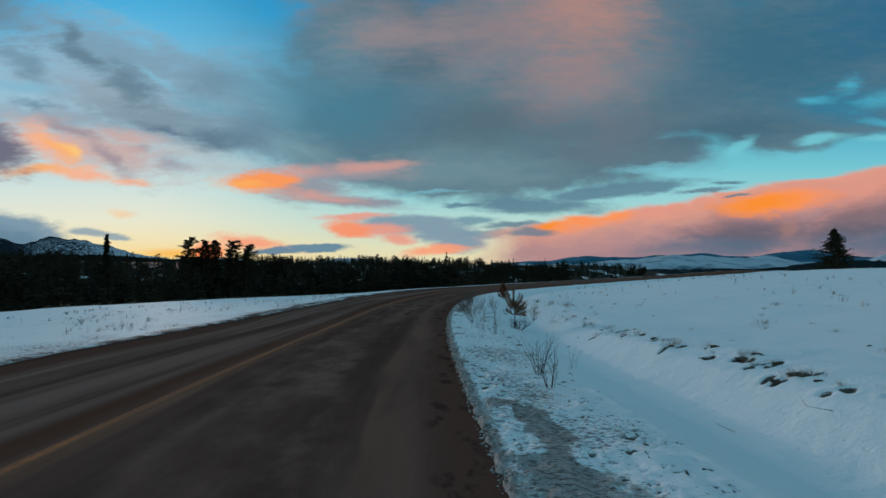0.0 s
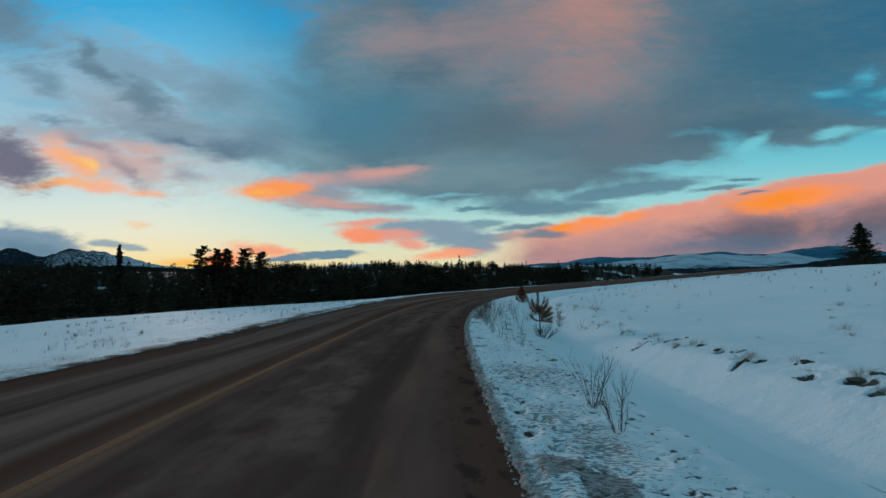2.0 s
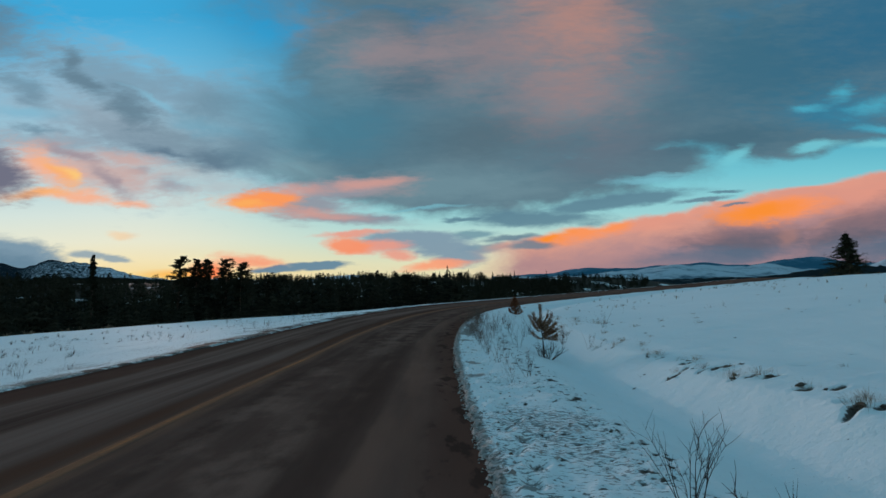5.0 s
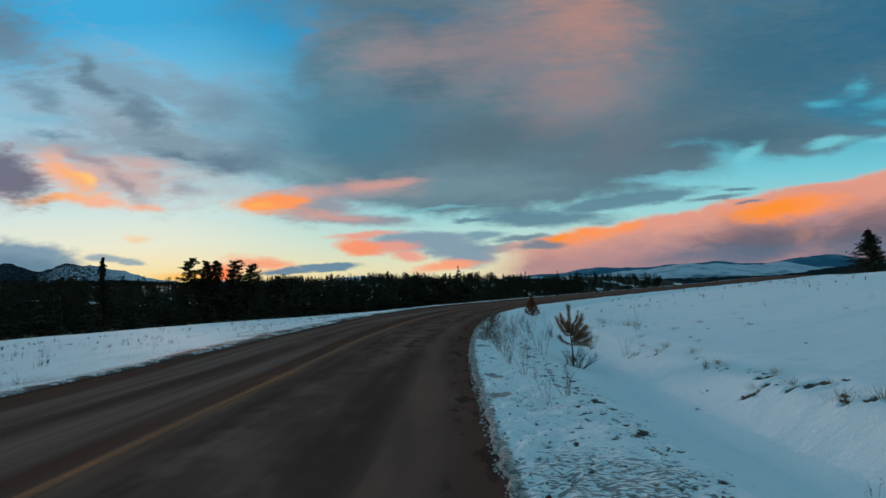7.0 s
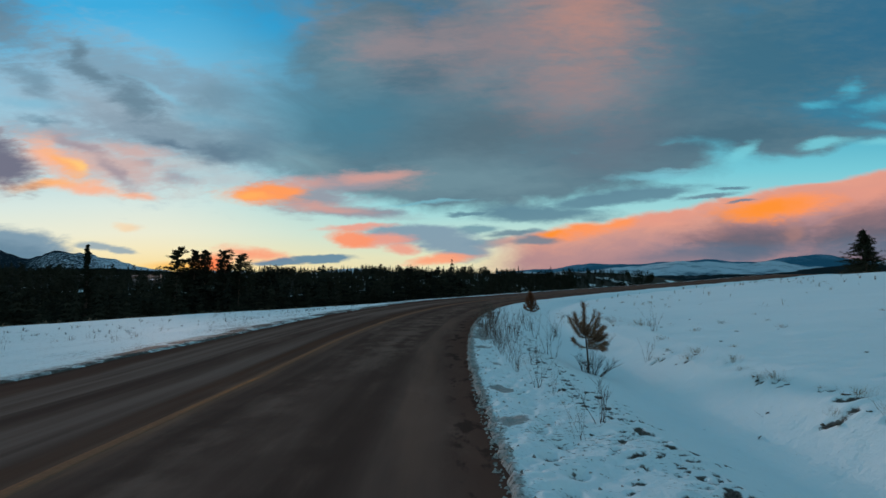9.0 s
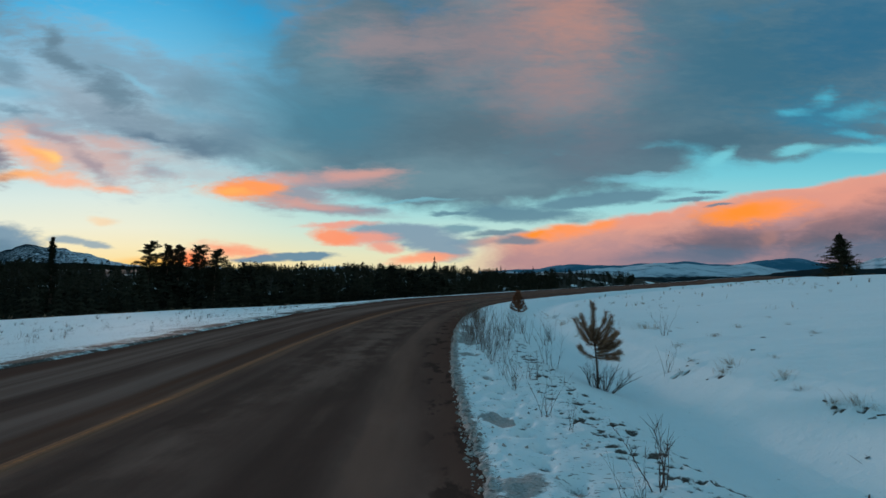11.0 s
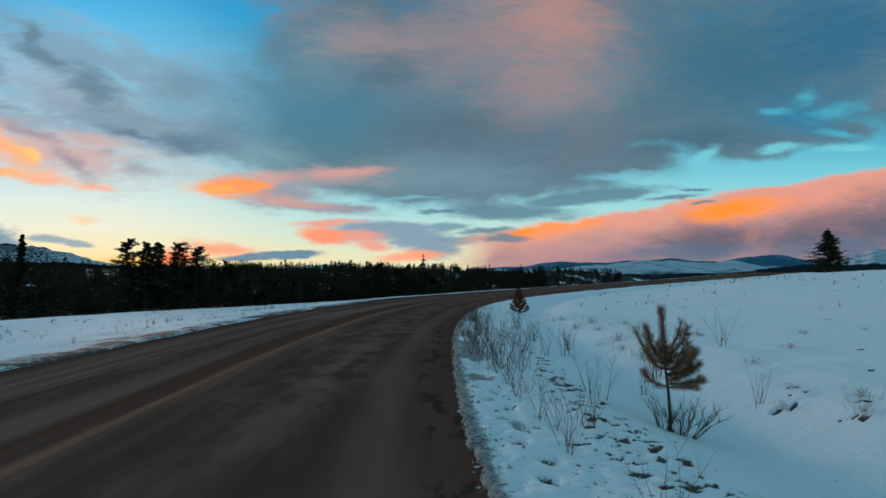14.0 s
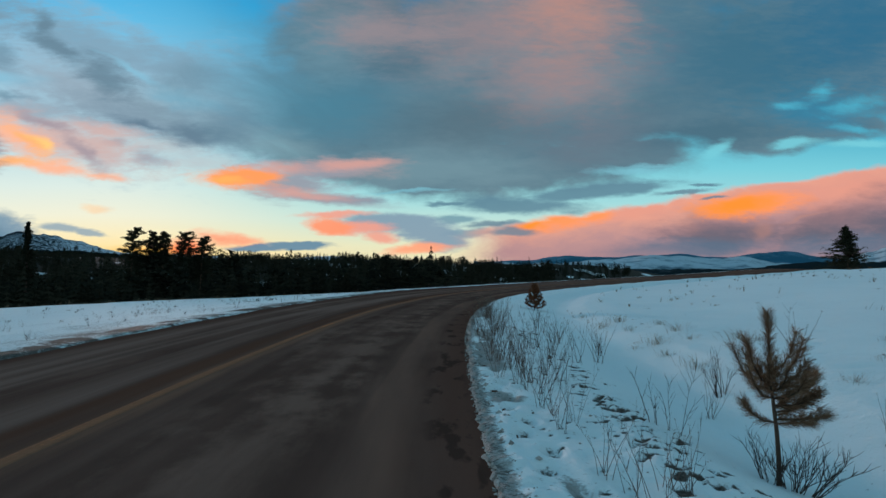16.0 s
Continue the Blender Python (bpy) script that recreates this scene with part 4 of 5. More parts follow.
def needle_puff(shape, centre, radius, count, r, flat=0.6, size=0.35):
    """Many small blades round a centre: a clump of needles."""
    verts, faces = shape
    for _ in range(count):
        d = Vector((r.gauss(0, 1), r.gauss(0, 1), r.gauss(0, 1) * flat)).normalized()
        p = Vector(centre) + Vector((d.x, d.y, d.z * flat)) * radius * r.uniform(0.2, 1.0)
        e = (d + Vector((r.gauss(0, 0.6), r.gauss(0, 0.6), r.gauss(0, 0.4) + 0.25))).normalized() * size * r.uniform(0.6, 1.4)
        s = e.cross(Vector((r.gauss(0, 1), r.gauss(0, 1), r.gauss(0, 1)))).normalized() * size * 0.28
        n = len(verts)
        verts.extend([tuple(p - s), tuple(p + s), tuple(p + e)])
        faces.append((n, n + 1, n + 2))
    return shape


def pine_tree(seed, tall, width, label, bare=0.35, dense=1.0, pointed=0.5, crowns=1):
    """An old pine: trunk, limbs and a crown of needle clumps with gaps."""
    r = random.Random(seed)
    tree = new("pine_tree")
    lean = r.gauss(0, 0.02)
    trunk = tube(([], []), [(lean * tall * f * f, 0, tall * f) for f in (0, 0.15, 0.4, 0.7, 0.98)], [tall * k for k in (0.022, 0.016, 0.012, 0.007, 0.001)], 8)
    part("trunk", trunk, BARK, tree)
    crown = ([], [])
    n = int(190 * dense)
    thin_sides = [r.uniform(0, 6.28) for _ in range(3)]
    for k in range(n):
        f = bare + (0.985 - bare) * (k / n) ** 0.92
        g = (f - bare) / (1 - bare)
        dome = math.sqrt(max(0.0, 1 - abs(2 * g - 0.75) ** 2.2 / 1.7))
        q = r.uniform(0, 2 * math.pi)
        gap = 0.55 if min(abs(math.sin((q - t) / 2)) for t in thin_sides) < 0.2 else 1.0
        reach = width * (pointed * (1 - g) ** 0.9 + (1 - pointed) * dome) * r.uniform(0.35, 1.15) * gap + 0.12
        a = Vector((lean * tall * f * f, 0, tall * f))
        b = a + Vector((reach * math.cos(q), reach * math.sin(q), reach * (r.uniform(-0.05, 0.5) - 0.25 * pointed)))
        limb = tube(([], []), [tuple(a), tuple((a + b) / 2 + Vector((0, 0, -0.05 * reach))), tuple(b)], [0.06, 0.045, 0.02], 4)
        if k % 3 == 0:
            part("limb", limb, BARK, tree)
        else:
            o = len(crown[0])
            crown[0].extend(limb[0])
            crown[1].extend([tuple(i + o for i in fc) for fc in limb[1]])
        for c in range(5):
            p = a.lerp(b, 0.36 + 0.16 * c + r.gauss(0, 0.06)) + Vector((0, 0, r.gauss(0, 0.10)))
            thin = 1.0 - 0.5 * g * (pointed > 0.7)
            needle_puff(crown, p, (0.18 + reach * 0.12 * r.uniform(0.6, 1.2)) * (0.45 + 0.55 * thin), 26, r, 0.6, 0.27 * (0.5 + 0.5 * thin))
    needle_puff(crown, (lean * tall, 0, tall * 0.965), width * 0.07, 40, r, 2.2, 0.26)
    part("crown", crown, NEEDLE, tree)
    return tagged(tree, label, "tree")


def stand(ob, x, y, turn=0.0, sink=0.0):
    ob.matrix_basis = pose(x, y, height(x, y) - sink, 0, 0, turn)
    return ob


GROVE = "pines below the road bank"
for seed, x, y, top, width, bare, pointed, label in [
    (1, -64.1, 121.8, 13.2, 3.9, 0.12, 0.2, "tall ragged pine dark against the sunset"),
    (2, -60.4, 122.6, 12.4, 3.6, 0.12, 0.3, "slim pine in the dark grove below the bank"),
    (3, -56.9, 121.5, 12.3, 2.5, 0.20, 0.2, "sparse broken-topped pine in the dark grove"),
    (4, -52.6, 122.4, 12.2, 4.1, 0.1, 0.25, "broad dense pine at the grove's edge"),
    (5, -49.4, 122.8, 11.4, 4.0, 0.1, 0.35, "shorter round-topped pine at the grove's edge"),
    (6, -72.8, 105.2, 12.2, 3.4, 0.08, 0.95, "lone pointed fir standing above the woods"),
]:
    base = height(x, y)
    tree = pine_tree(seed, top - base + 0.3, width, label, bare, 1.0, pointed)
    tree["group"] = GROVE
    stand(tree, x, y, seed * 40, 0.3)
field_pine = pine_tree(9, 14.6, 7.4, "bushy dark pine standing alone beyond the snowy field", 0.05, 1.9, 0.9)
field_pine.matrix_basis = pose(121.7, 147.7, 17.9 - 14.6, 0, 0, 20)

# the woods in the valley and on the hill behind, in one piece
templates = [conifer_shape(100 + k, 1.0, 10 + k % 3, 0.15 + 0.025 * (k % 3), 7) for k in range(5)]
for k in range(3):
    r = random.Random(300 + k)
    shape = tube(([], []), [(0, 0, 0), (0, 0, 0.5), (0.01, 0, 0.95)], [0.014, 0.01, 0.003], 5)
    for c in range(26):
        f = 0.42 + 0.55 * c / 26
        reach = 0.16 * math.sin(math.pi * min(1, 0.2 + 0.8 * (f - 0.42) / 0.58)) * r.uniform(0.3, 1.1)
        q = r.uniform(0, 6.3)
        needle_puff(shape, (reach * math.cos(q), reach * math.sin(q), f), 0.055, 9, r, 0.7, 0.06)
    templates.append(shape)
templates = [(np.array(v), np.array([f if len(f) == 3 else f[:3] for f in fs] + [(f[0], f[2], f[3]) for f in fs if len(f) >= 4])) for v, fs in templates]


def woods(name, label, spots, seed):
    """One mesh of many trees: spots are rows of x, y, z, height."""
    r = np.random.RandomState(seed)
    vs, fs, count = [], [], 0
    for x, y, z, tall in spots:
        v, f = templates[r.randint(len(templates)) if r.rand() < 0.5 else r.randint(5)]
        q = r.rand() * 6.28
        c, s = math.cos(q), math.sin(q)
        w = tall * r.uniform(1.25, 2.1)
        vs.append(np.stack([x + (v[:, 0] * c - v[:, 1] * s) * w, y + (v[:, 0] * s + v[:, 1] * c) * w, z + v[:, 2] * tall], 1))
        fs.append(f + count)
        count += len(v)
    me = grid_mesh(name, np.concatenate(vs), np.concatenate(fs), WOODS)
    me.polygons.foreach_set("use_smooth", np.zeros(len(me.polygons), dtype=bool))
    return tagged(new(name, me), label, "woods", kind="stuff")


def scatter(count, near, far, u_lo, u_hi, tall, seed, gap=0.0, clear=30):
    r = np.random.RandomState(seed)
    d = np.sqrt(r.uniform(near**2, far**2, count))
    u = r.uniform(u_lo, u_hi, count)
    x, y = u * d, d
    o, s, _ = along(x, y)
    dens = fbm(x, y, 60.0, 3, 207)
    ok = (np.abs(o) > clear) & (dens > gap - 0.33) & (clearing(x, y) < r.uniform(0.3, 1.3, count))
    x, y = x[ok], y[ok]
    z = ground_at(x, y, False)[0]
    h = tall * r.uniform(0.55, 1.15, len(x)) * (1 + 0.25 * (r.rand(len(x)) < 0.06))
    h = np.minimum(h, 1.4 + y * (0.046 + 0.012 * smooth01(-x / y, 0.5, 0.9) + 0.017 * smooth01(-x / y, -0.08, 0.12) * (1 - 0.5 * smooth01(-x / y, 0.3, 0.6))) * r.uniform(0.66, 1.04, len(x)) * (1 + 0.22 * (r.rand(len(x)) < 0.07)) * (1.0 + 0.30 * fbm(x / y * 30, y * 0 + 1.7, 1.0, 3, 77)) - z)
    ok = h > 1.5
    return np.stack([x, y, z - 0.3, h], 1)[ok]


woods("bank_thicket", "dark young pines and brush below the road bank", scatter(1300, 50, 150, -1.45, -0.12, 6.5, 7, -0.2, 50), 7)
woods("valley_woods", "dark pine woods on the valley floor below the road", scatter(2500, 95, 270, -1.35, 0.02, 11.5, 1, -0.3), 1)
woods("hillside_woods", "dark pine woods with snowy clearings on the hillside", scatter(6000, 250, 760, -1.35, 0.14, 14.0, 2, -0.05), 2)
woods("far_woods", "thin far line of trees where the road bends", np.concatenate([scatter(900, 300, 640, 0.08, 0.26, 11.0, 3), scatter(700, 330, 700, 0.20, 0.42, 8.0, 4, 0.1)]), 3)


# ---------------------------------------------------------------- plants beside the road
def bent(r, start, direction, length, wobble, n=5, lift=0.0):
    """Points of a stem that wanders as it goes."""
    p, d, out = Vector(start), Vector(direction).normalized(), [tuple(start)]
    for _ in range(n):
        d = (d + Vector((r.gauss(0, wobble), r.gauss(0, wobble), r.gauss(0, wobble * 0.5) + lift))).normalized()
        p = p + d * length / n
        out.append(tuple(p))
    return out


def stem_shape(r, start, lean, length, thick, twigs, wobble=0.10, twig_len=0.35):
    shape = ([], [])
    pts = bent(r, start, lean, length, wobble, 6)
    tube(shape, pts, [thick * (1 - 0.13 * i) for i in range(len(pts))], 4)
    for _ in range(twigs):
        i = r.randrange(2, len(pts) - 1)
        a = Vector(pts[i]).lerp(Vector(pts[i + 1]), r.random())
        q = r.uniform(0, 6.28)
        d = (Vector(pts[i + 1]) - Vector(pts[i])).normalized() * 1.1 + Vector((math.cos(q), math.sin(q), 0.25)) * 0.75
        tp = bent(r, tuple(a), d, length * twig_len * r.uniform(0.4, 1.0), wobble * 1.3, 3, 0.06)
        tube(shape, tp, [thick * 0.5, thick * 0.4, thick * 0.3, thick * 0.15], 3)
    return shape


def shrub(seed, stems, tall, spread, label, mat=None, thick=0.0045, twigs=6, lean=0.0):
    """A leafless shrub: every stem is a part."""
    r = random.Random(seed)
    ob = new("shrub")
    for k in range(stems):
        q = r.uniform(0, 6.28)
        out = r.uniform(0.05, 1.0) * spread
        part("stem", stem_shape(r, (0.05 * math.cos(q), 0.05 * math.sin(q), -0.03), (out * math.cos(q) + lean, out * math.sin(q), 1), tall * r.uniform(0.6, 1.1), thick * r.uniform(0.7, 1.2), twigs), mat or TWIG, ob)
    return tagged(ob, label, "shrub")


def weed(seed, stems, tall, label, mat=None):
    """A clump of dry weed stalks with small seed heads."""
    r = random.Random(seed)
    ob = new("dry_weed")
    for k in range(stems):
        q = r.uniform(0, 6.28)
        o = r.uniform(0, 0.09)
        sh = stem_shape(r, (o * math.cos(q), o * math.sin(q), -0.03), (r.gauss(0, 0.22), r.gauss(0, 0.22), 1), tall * r.uniform(0.5, 1.1), 0.0033, r.randint(1, 4), 0.07, 0.28)
        st = part("stalk", sh, mat or WEED, ob)
        part("seed_head", needle_puff(([], []), sh[0][24], 0.008, 4, r, 1.2, 0.013), GRASS, st, "pale dry seed head")
    return tagged(ob, label, "weed")


def tuft_shape(r, blades, tall, spread, flop=0.9, thick=1.0):
    verts, faces = [], []
    for _ in range(blades):
        q = r.uniform(0, 6.28)
        o = abs(r.gauss(0, spread * 0.4))
        a = Vector((o * math.cos(q), o * math.sin(q), -0.02))
        h = tall * r.uniform(0.45, 1.1)
        out = Vector((math.cos(q), math.sin(q), 0)) * h * r.uniform(0.1, flop) + Vector((0.05, -0.03, 0))
        s = Vector((-math.sin(q), math.cos(q), 0)) * r.uniform(0.0014, 0.0026) * thick
        m, t = a + out * 0.35 + Vector((0, 0, h * 0.65)), a + out + Vector((0, 0, h * r.uniform(0.75, 1.0)))
        n = len(verts)
        verts.extend([tuple(a - s), tuple(a + s), tuple(m + s * 0.8), tuple(m - s * 0.8), tuple(t)])
        faces.extend([(n, n + 1, n + 2, n + 3), (n + 3, n + 2, n + 4)])
    return verts, faces


def grass_tuft(seed, blades, tall, spread, label):
    ob = part("grass_tuft", tuft_shape(random.Random(seed), blades, tall, spread, 1.7, 0.8), GRASS)
    return tagged(ob, label, "grass tuft")


def needle_spray(shape, pts, r, count, length, width=0.0032):
    """Needles all along a shoot, pointing forwards, as on a young pine."""
    verts, faces = shape
    pts = [Vector(p) for p in pts]
    for _ in range(count):
        f = r.random() ** 0.8 * (len(pts) - 1.001)
        i = int(f)
        p = pts[i].lerp(pts[i + 1], f - i)
        d = (pts[i + 1] - pts[i]).normalized()
        side = d.cross(Vector((r.gauss(0, 1), r.gauss(0, 1), r.gauss(0, 1)))).normalized()
        e = (d * r.uniform(0.5, 1.0) + side * r.uniform(0.4, 0.85)).normalized() * length * r.uniform(0.7, 1.15)
        s = e.cross(Vector((r.gauss(0, 1), r.gauss(0, 1), r.gauss(0, 1)))).normalized() * width * 0.5
        n = len(verts)
        verts.extend([tuple(p - s), tuple(p + s), tuple(p + e + s * 0.4), tuple(p + e - s * 0.4)])
        faces.append((n, n + 1, n + 2, n + 3))
    return shape


def pine_sapling(seed, tall, label, needle, branches, needle_len=0.088, lean=(-0.05, 0.0), dense=1.0):
    """A young pine: trunk, branches (direction, height, reach, upturn) with bottle-brush needles at their ends."""
    r = random.Random(seed)
    ob = new("pine_sapling")
    line = [(lean[0] * f + 0.012 * math.sin(7 * f), lean[1] * f, tall * f - 0.04 * (f == 0)) for f in (0, 0.15, 0.3, 0.5, 0.7, 0.86, 0.96)]
    tr = part("trunk", tube(([], []), line, [0.021, 0.019, 0.017, 0.014, 0.011, 0.008, 0.004], 8), BARK, ob, smooth=True)
    leader = needle_spray(([], []), [line[-4], line[-3], line[-2], (lean[0], lean[1], tall)], r, int(1100 * dense), needle_len * 1.1)
    part("needles", leader, needle, tr)
    for q, f, reach, up in branches:
        a = Vector(np.array([np.interp(f * tall, [p[2] for p in line], [p[i] for p in line]) for i in range(3)]))
        d = Vector((math.cos(radians(q)), math.sin(radians(q)), 0))
        pts = [tuple(a), tuple(a + d * reach * 0.4 + Vector((0, 0, up * 0.10))), tuple(a + d * reach * 0.75 + Vector((0, 0, up * 0.45))), tuple(a + d * reach + Vector((0, 0, up)))]
        br = part("branch", tube(([], []), pts, [0.009, 0.007, 0.006, 0.003], 5), BARK, ob)
        nd = needle_spray(([], []), pts, r, int(560 * reach / 0.3 * dense), needle_len)
        for _ in range(1):
            b = Vector(pts[1]).lerp(Vector(pts[2]), r.random())
            dd = d + Vector((r.gauss(0, 0.7), r.gauss(0, 0.7), 0.25))
            sp = [tuple(b), tuple(b + dd.normalized() * reach * 0.28 + Vector((0, 0, up * 0.15))), tuple(b + dd.normalized() * reach * 0.45 + Vector((0, 0, up * 0.35)))]
            needle_spray(nd, sp, r, int(120 * dense), needle_len * 0.9)
        part("needles", nd, needle, br)
    return tagged(ob, label, "young pine")


main_sapling = pine_sapling(
    4, 1.46, "browning young pine with bare lower trunk in roadside snow", DRY_NEEDLE,
    [(180, 0.55, 0.34, 0.38), (190, 0.58, 0.24, 0.40), (165, 0.60, 0.20, 0.38), (200, 0.50, 0.30, 0.30), (5, 0.62, 0.33, 0.33), (350, 0.66, 0.22, 0.34), (10, 0.55, 0.40, 0.14), (355, 0.50, 0.38, 0.20),
     (2, 0.42, 0.42, 0.17), (345, 0.38, 0.40, 0.06), (15, 0.35, 0.43, -0.02), (8, 0.40, 0.34, 0.24), (182, 0.36, 0.29, 0.20), (270, 0.55, 0.20, 0.20), (250, 0.60, 0.16, 0.22),
     (90, 0.56, 0.18, 0.22), (300, 0.50, 0.26, 0.22), (60, 0.52, 0.28, 0.20), (230, 0.54, 0.22, 0.26), (320, 0.46, 0.28, 0.12), (30, 0.44, 0.30, 0.12), (340, 0.58, 0.26, 0.20)], dense=0.85)
stand(main_sapling, 3.58, 17.12)
red_sapling = pine_sapling(
    8, 1.08, "small dead red-brown pine beside the road's bend", RED_NEEDLE,
    [(a * 67, 0.06 + 0.024 * a, 0.44 - 0.0105 * a, 0.16) for a in range(36)], 0.10, (0.02, 0.0), 1.1)
stand(red_sapling, 5.15, 33.3)

# leafless shrubs
for seed, x, y, stems, tall, spread, label in [
    (11, 2.36, 6.5, 11, 0.66, 0.5, "leafless grey-brown shrub growing through roadside snow"),
    (12, 2.34, 5.52, 11, 0.62, 0.55, "leafless twiggy shrub beside the ditch"),
    (13, 3.66, 17.08, 22, 0.46, 0.7, "low bare brush round the young pine's foot"),
    (15, 3.52, 17.14, 18, 0.42, 0.5, "bare twigs tangled round the young pine's trunk"),
    (16, 4.85, 20.0, 16, 0.6, 0.5, "leafless bushy shrub on the ditch bank"),
    (17, 3.0, 17.72, 4, 0.62, 0.15, "upright dark bare shoots in the snow"),
    (21, 2.28, 12.15, 8, 0.5, 0.35, "leafless twigs rising from the verge snow"),
    (22, 2.85, 17.9, 3, 0.5, 0.2, "upright bare shoots beside the ditch"),
    (18, 4.25, 23.3, 10, 0.5, 0.5, "small leafless shrub near the ditch"),
    (19, 3.4, 23.6, 10, 0.5, 0.5, "small leafless shrub on the verge"),
    (20, 3.6, 26.2, 10, 0.55, 0.5, "leafless shrub on the verge before the bend"),
]:
    stand(shrub(seed, stems, tall, spread, label), x, y, seed * 50)

stand(shrub(14, 10, 0.52, 0.6, "bare spreading brush lying out from the young pine", None, 0.0055, 9, 0.95), 3.72, 16.98)

# dry weeds along the verge
weeds = [weed(40 + k, 6 + k % 4, 0.60 + 0.05 * (k % 3), "dry brown weed stalks standing in roadside snow") for k in range(6)]
rw = random.Random(77)
spots = [(1.93, 11.6), (2.06, 13.55), (1.98, 14.1), (1.86, 15.5), (1.92, 15.7), (1.84, 16.5), (1.98, 16.25), (2.2, 16.35), (2.36, 16.3), (1.8, 17.5), (2.0, 17.8), (1.82, 18.3), (1.9, 18.0),
         (1.82, 19.0), (1.76, 19.3), (1.86, 20.3), (1.95, 20.0), (1.7, 20.8), (1.75, 21.5), (1.9, 22.7), (1.8, 22.2), (1.7, 23.0), (2.6, 21.0), (2.9, 22.0), (3.3, 21.6), (2.7, 22.6), (3.9, 22.4), (3.6, 24.0),
         (4.4, 23.6), (2.4, 24.3), (3.35, 8.3), (5.0, 17.6), (6.4, 20.5), (4.3, 19.3)]
spots += [(1.85 + 0.004 * (y - 15) ** 2 + rw.gauss(0, 0.2), y) for y in [rw.uniform(18.5, 31) for _ in range(44)]]
for k, (x, y) in enumerate(spots):
    w = weeds[k] if k < len(weeds) else copy_thing(weeds[k % len(weeds)], Matrix())
    w["group"] = "weeds along the verge"
    w.matrix_basis = pose(x, y, height(x, y), 0, 0, rw.uniform(0, 360)) @ Matrix.Scale(rw.uniform(0.6, 0.9) + 0.45 * min(1, max(0, (y - 16) / 5)), 4)

# darker clumps on the far verge
for k in range(36):
    i = int(np.searchsorted(line_s, rw.uniform(4, 62)))
    o = -5.2 - rw.random() ** 1.3 * 15
    x, y = line_x[i] + math.cos(heading[i]) * o, line_y[i] - math.sin(heading[i]) * o
    w = copy_thing(weeds[k % len(weeds)], pose(x, y, height(x, y), 0, 0, rw.uniform(0, 360)))
    w.matrix_basis = w.matrix_basis @ Matrix.Scale(rw.uniform(0.45, 0.95), 4)
    tagged(w, "short dry weed clump on the snowy far verge", group="weeds on the far verge")

# dark clods of frozen turf along the bank
def turf_clod(seed):
    r = random.Random(seed)
    bm = bmesh.new()
    bmesh.ops.create_icosphere(bm, subdivisions=2, radius=1.0)
    for v in bm.verts:
        v.co *= 1 + 0.9 * noise.noise(v.co * 1.7 + Vector((seed, 0, 0))) * r.uniform(0.7, 1.0)
        v.co.x, v.co.y, v.co.z = v.co.x * 0.13, v.co.y * 0.075, v.co.z * 0.045
    me = bpy.data.meshes.new("turf_clod")
    bm.to_mesh(me)
    bm.free()
    me.materials.append(SOIL)
    return tagged(new("turf_clod", me), "dark frozen turf clod showing through crusted snow", "clod", "turf clods along the bank")


clods = [turf_clod(700 + k) for k in range(5)]
clod_spots = [(x + rw.gauss(0, 0.12), y + rw.gauss(0, 0.10)) for x, y in bank_spots for _ in range(2) if rw.random() < (0.75 if y < 12 else 0.45)]
clod_spots += [(6.6 + rw.random() ** 1.5 * 9, rw.uniform(6, 34)) for _ in range(26)]
for k, (x, y) in enumerate(clod_spots):
    c = clods[k] if k < len(clods) else copy_thing(clods[k % len(clods)], Matrix())
    c.matrix_basis = pose(x, y, height(x, y) - 0.006, 0, 0, rw.gauss(0, 35)) @ Matrix.Scale(rw.uniform(0.35, 0.95) * (1.0 if y < 11 else 0.7 if y < 13 else 0.5), 4)

# dead grass on the bank and over the field
tufts = [grass_tuft(60 + k, 46 + 16 * k, 0.13 + 0.03 * k, 0.20 + 0.05 * k, "tuft of dead tan grass poking through snow") for k in range(4)]
rg = random.Random(99)
grass_spots = [(x + 0.05, y + 0.05) for x, y in bank_spots]
grass_spots += [(6.5, 32.6), (6.2, 30.2), (5.4, 24.0), (5.2, 23.6), (5.9, 18.9), (6.9, 26), (11.2, 14.6), (7.7, 22.3)]
big_tufts = len(grass_spots)
grass_spots += [(5.3, 22.4), (5.6, 23.4), (6.2, 23.2), (6.6, 24.5), (5.9, 25.5), (6.4, 27.5), (6.1, 31.0), (5.2, 21.2), (6.9, 22.6), (5.7, 27.0), (10.2, 13.2), (12.4, 15.8), (9.1, 11.4)]
big_end = len(grass_spots)
for _ in range(55):
    y = rg.uniform(2, 50)
    grass_spots.append((6.5 + rg.random() ** 1.5 * 26, y))
made = 0
for spot, (x, y) in enumerate(grass_spots):
    if abs(along([x], [y])[0][0]) < 5.0:
        continue
    g = tufts[made] if made < 4 else copy_thing(tufts[made % 4], Matrix())
    g["group"] = "grass tufts in the snowy field"
    g.matrix_basis = pose(x, y, height(x, y) - 0.01, 0, 0, rg.uniform(0, 360)) @ Matrix.Scale(rg.uniform(0.5, 1.1) * (1.7 if big_tufts <= spot < big_end else 1.0), 4)
    made += 1

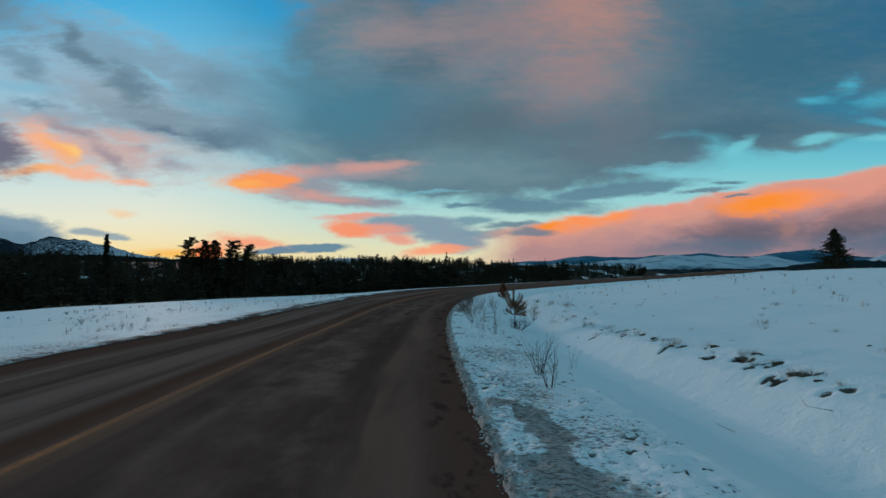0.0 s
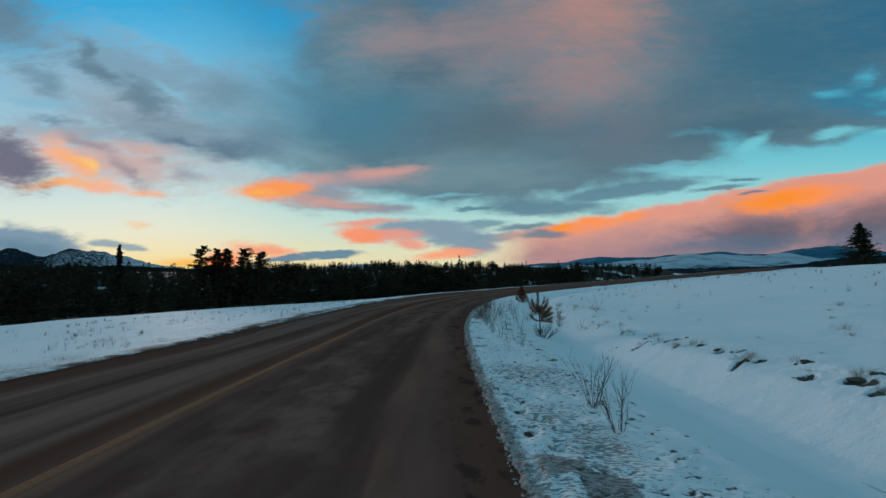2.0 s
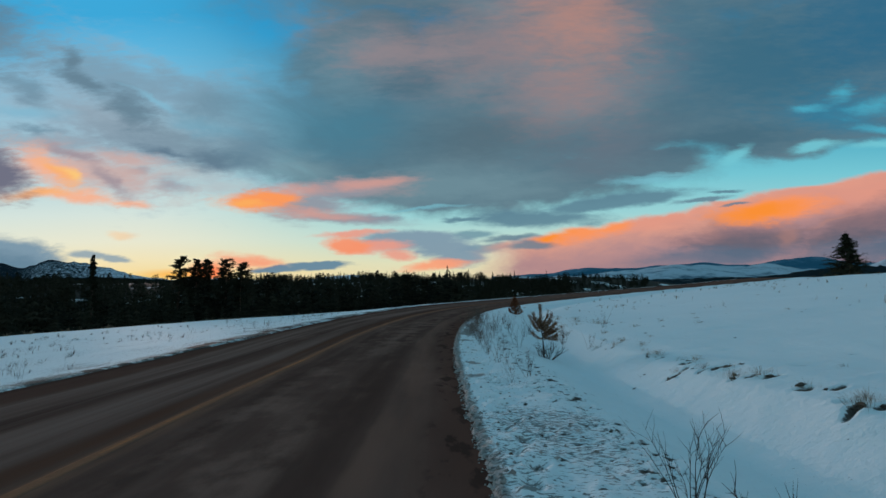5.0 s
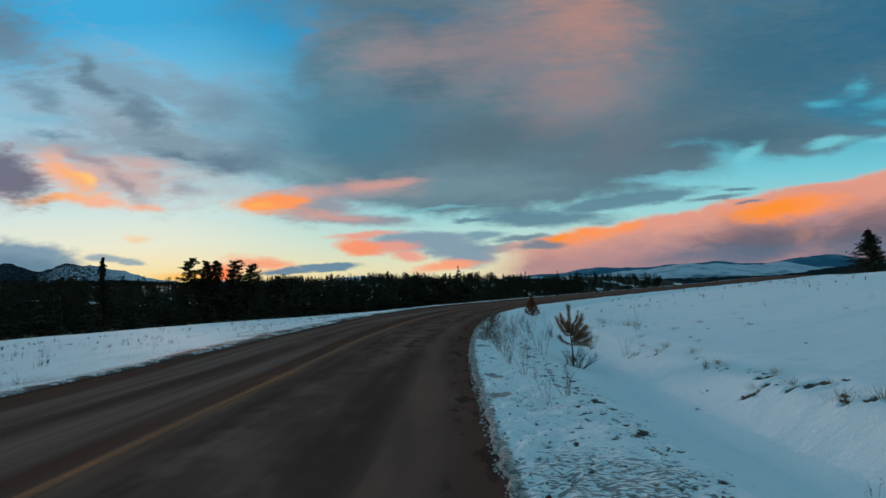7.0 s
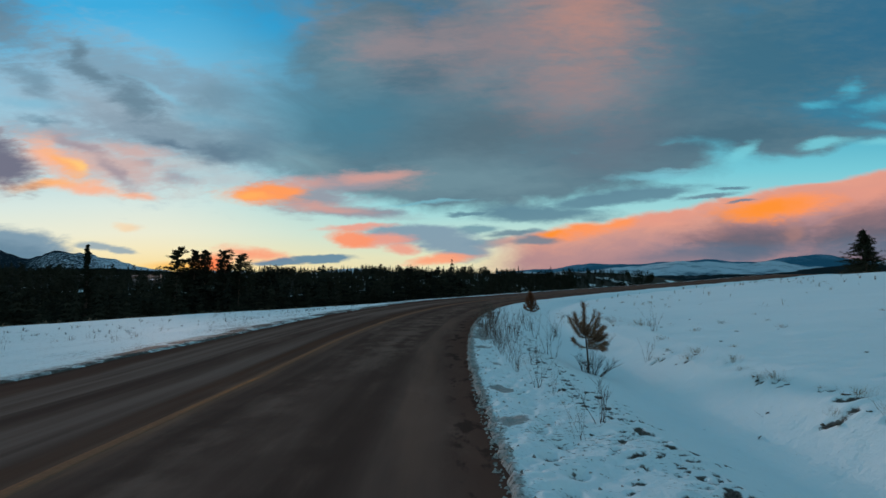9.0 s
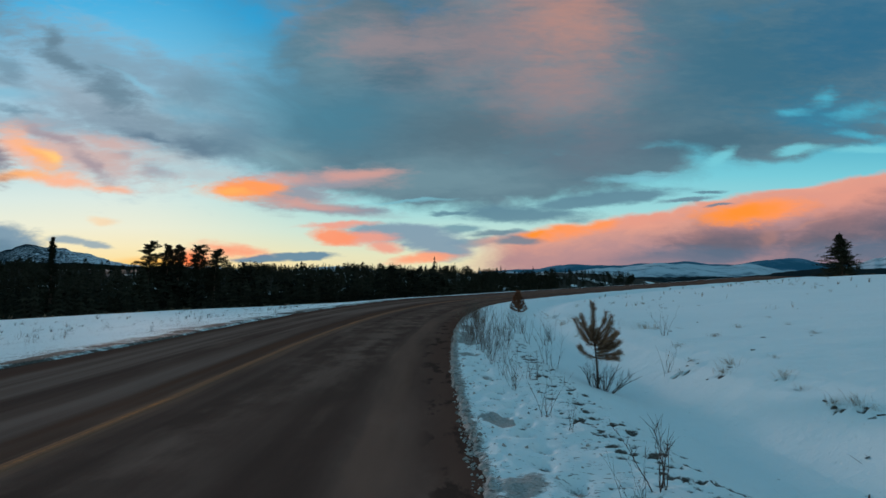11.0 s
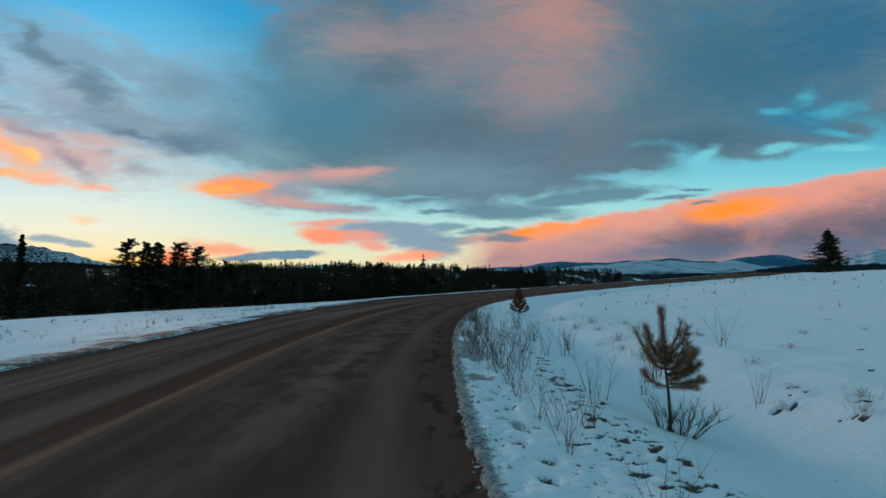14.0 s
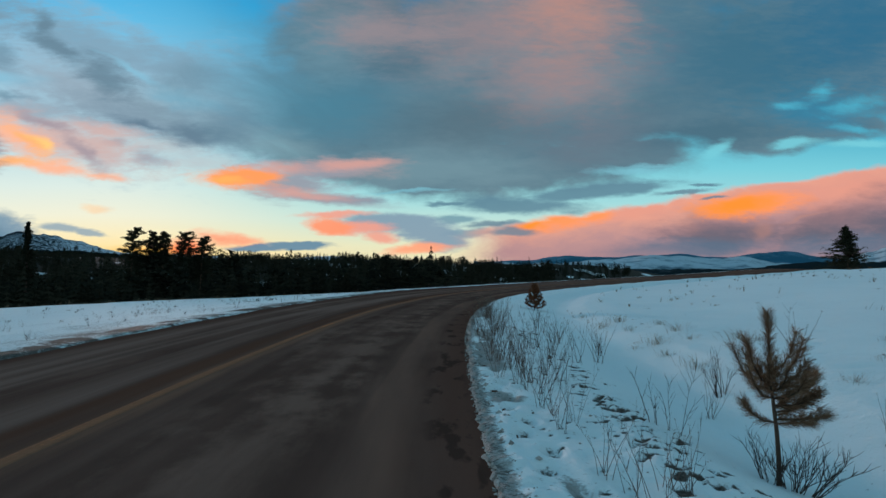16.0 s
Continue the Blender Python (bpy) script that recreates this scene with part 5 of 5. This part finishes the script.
# sparse stalks over the far verge and the outer field, too many to count
clumps = []
for k in range(5200):
    thick, tall = 1.0, rg.uniform(0.12, 0.42)
    if k < 2600:
        s, o = rg.uniform(2, 80), -4.6 - rg.random() ** 1.2 * 22
        thick, tall = 1.0 + max(0, -o - 5) * 0.08, rg.uniform(0.08, 0.36)
        if math.sin(s * 0.9 + 2 * math.sin(o * 0.8)) + 0.8 * math.sin(s * 0.31 - o) + rg.uniform(-0.8, 0.8) < 0.2:
            continue
    elif k < 4000:  # thicker fringe where the bank breaks off
        s, o = rg.uniform(-25, 85), -36 - rg.random() * 8
        thick, tall = 5.0, rg.uniform(0.15, 0.5)
    if k < 4000:
        i = int(np.searchsorted(line_s, s))
        x, y = line_x[i] + math.cos(heading[i]) * o, line_y[i] - math.sin(heading[i]) * o
    else:
        x, y = rg.uniform(8, 75), rg.uniform(6, 80)
        thick = 1.0 + 0.05 * math.hypot(x, y)
        if math.sin(x * 0.5 + 1.5 * math.sin(y * 0.23)) + rg.uniform(-0.9, 0.7) < 0:
            continue
    v, f = tuft_shape(rg, rg.choice((2, 3, 4, 12, 16)), tall, rg.uniform(0.02, 0.25), 0.7, thick)
    clumps.append((k < 2600, x, y, v, f))
clump_z = ground_at([c[1] for c in clumps], [c[2] for c in clumps])[0]
clump_o = along([c[1] for c in clumps], [c[2] for c in clumps])[0]
weed_v, weed_f, grass_v, grass_f = [], [], [], []
for (is_weed, x, y, v, f), z, o in zip(clumps, clump_z, clump_o):
    if o > -4.5 and o < 7:
        continue
    stalk_v, stalk_f = (weed_v, weed_f) if is_weed else (grass_v, grass_f)
    n = len(stalk_v)
    stalk_v.extend([(a + x, b + y, c + z) for a, b, c in v])
    stalk_f.extend([tuple(i + n for i in q) for q in f])
tagged(part("verge_weeds", (weed_v, weed_f), WEED), "thin brown weed stalks scattered over the far verge", "weeds", kind="stuff")
tagged(part("dry_grass", (grass_v, grass_f), GRASS), "thin dead grass stalks scattered over the snow", "grass", kind="stuff")

# dead branches on the snow
for seed, x, y, turn in [(1, 4.85, 13.35, 20), (2, 4.45, 12.9, 40), (3, 5.3, 4.5, 160), (4, 4.45, 4.95, 110), (5, 5.55, 5.6, 30)]:
    r = random.Random(500 + seed)
    br = new("dead_branch", mesh_of("dead_branch", *stem_shape(r, (0, 0, 0.015), (1, 0.1, 0.12), 0.6 if seed < 3 else 0.27, 0.008 if seed < 3 else 0.004, 11 if seed < 3 else 1, 0.2 if seed < 3 else 0.06, 0.5), TWIG))
    tagged(br, "fallen dead branch lying on the snow", "branch")
    stand(br, x, y, turn)

# grit and crusts of dirty ice along the road's edge, too many to count
rc = np.random.RandomState(12)
stones_v, stones_f = [], []
tri = np.array([(0, 2, 4), (2, 1, 4), (1, 3, 4), (3, 0, 4), (2, 0, 5), (1, 2, 5), (3, 1, 5), (0, 3, 5)])
for k in range(2600):
    s = rc.uniform(0.5, 34)
    o = EDGE_R + abs(rc.normal(0, 0.11)) - 0.03 if k % 5 else rc.uniform(EDGE_R + 0.1, EDGE_R + 1.3)
    i = int(np.searchsorted(line_s, s))
    back = line_s[i] - s
    x, y = line_x[i] + math.cos(heading[i]) * o - math.sin(heading[i]) * back, line_y[i] - math.sin(heading[i]) * o - math.cos(heading[i]) * back
    size = 0.008 + 0.022 * rc.rand() ** 2.5
    v = np.array([(1, 0, 0), (-1, 0, 0), (0, 1, 0), (0, -1, 0), (0, 0, 0.8), (0, 0, -0.8)]) * rc.uniform(0.6, 1.3, (6, 1)) + rc.normal(0, 0.15, (6, 3))
    stones_v.append((x, y, v * size))
    stones_f.append(tri + 6 * k)
bz = ground_at([p[0] for p in stones_v], [p[1] for p in stones_v])[0]
bo, bs, bzr = along([p[0] for p in stones_v], [p[1] for p in stones_v])
bz = np.maximum(bz, np.where(bo < 3.9, bzr - tilt_at(bs) * bo, -9))
pebbles = np.concatenate([p[2] + (p[0], p[1], z + 0.002) for p, z in zip(stones_v, bz)])
tagged(part("roadside_grit", (pebbles.tolist(), np.concatenate(stones_f).tolist()), GRIT), "loose grit and dirty ice crumbs along the asphalt edge", "grit", kind="stuff")
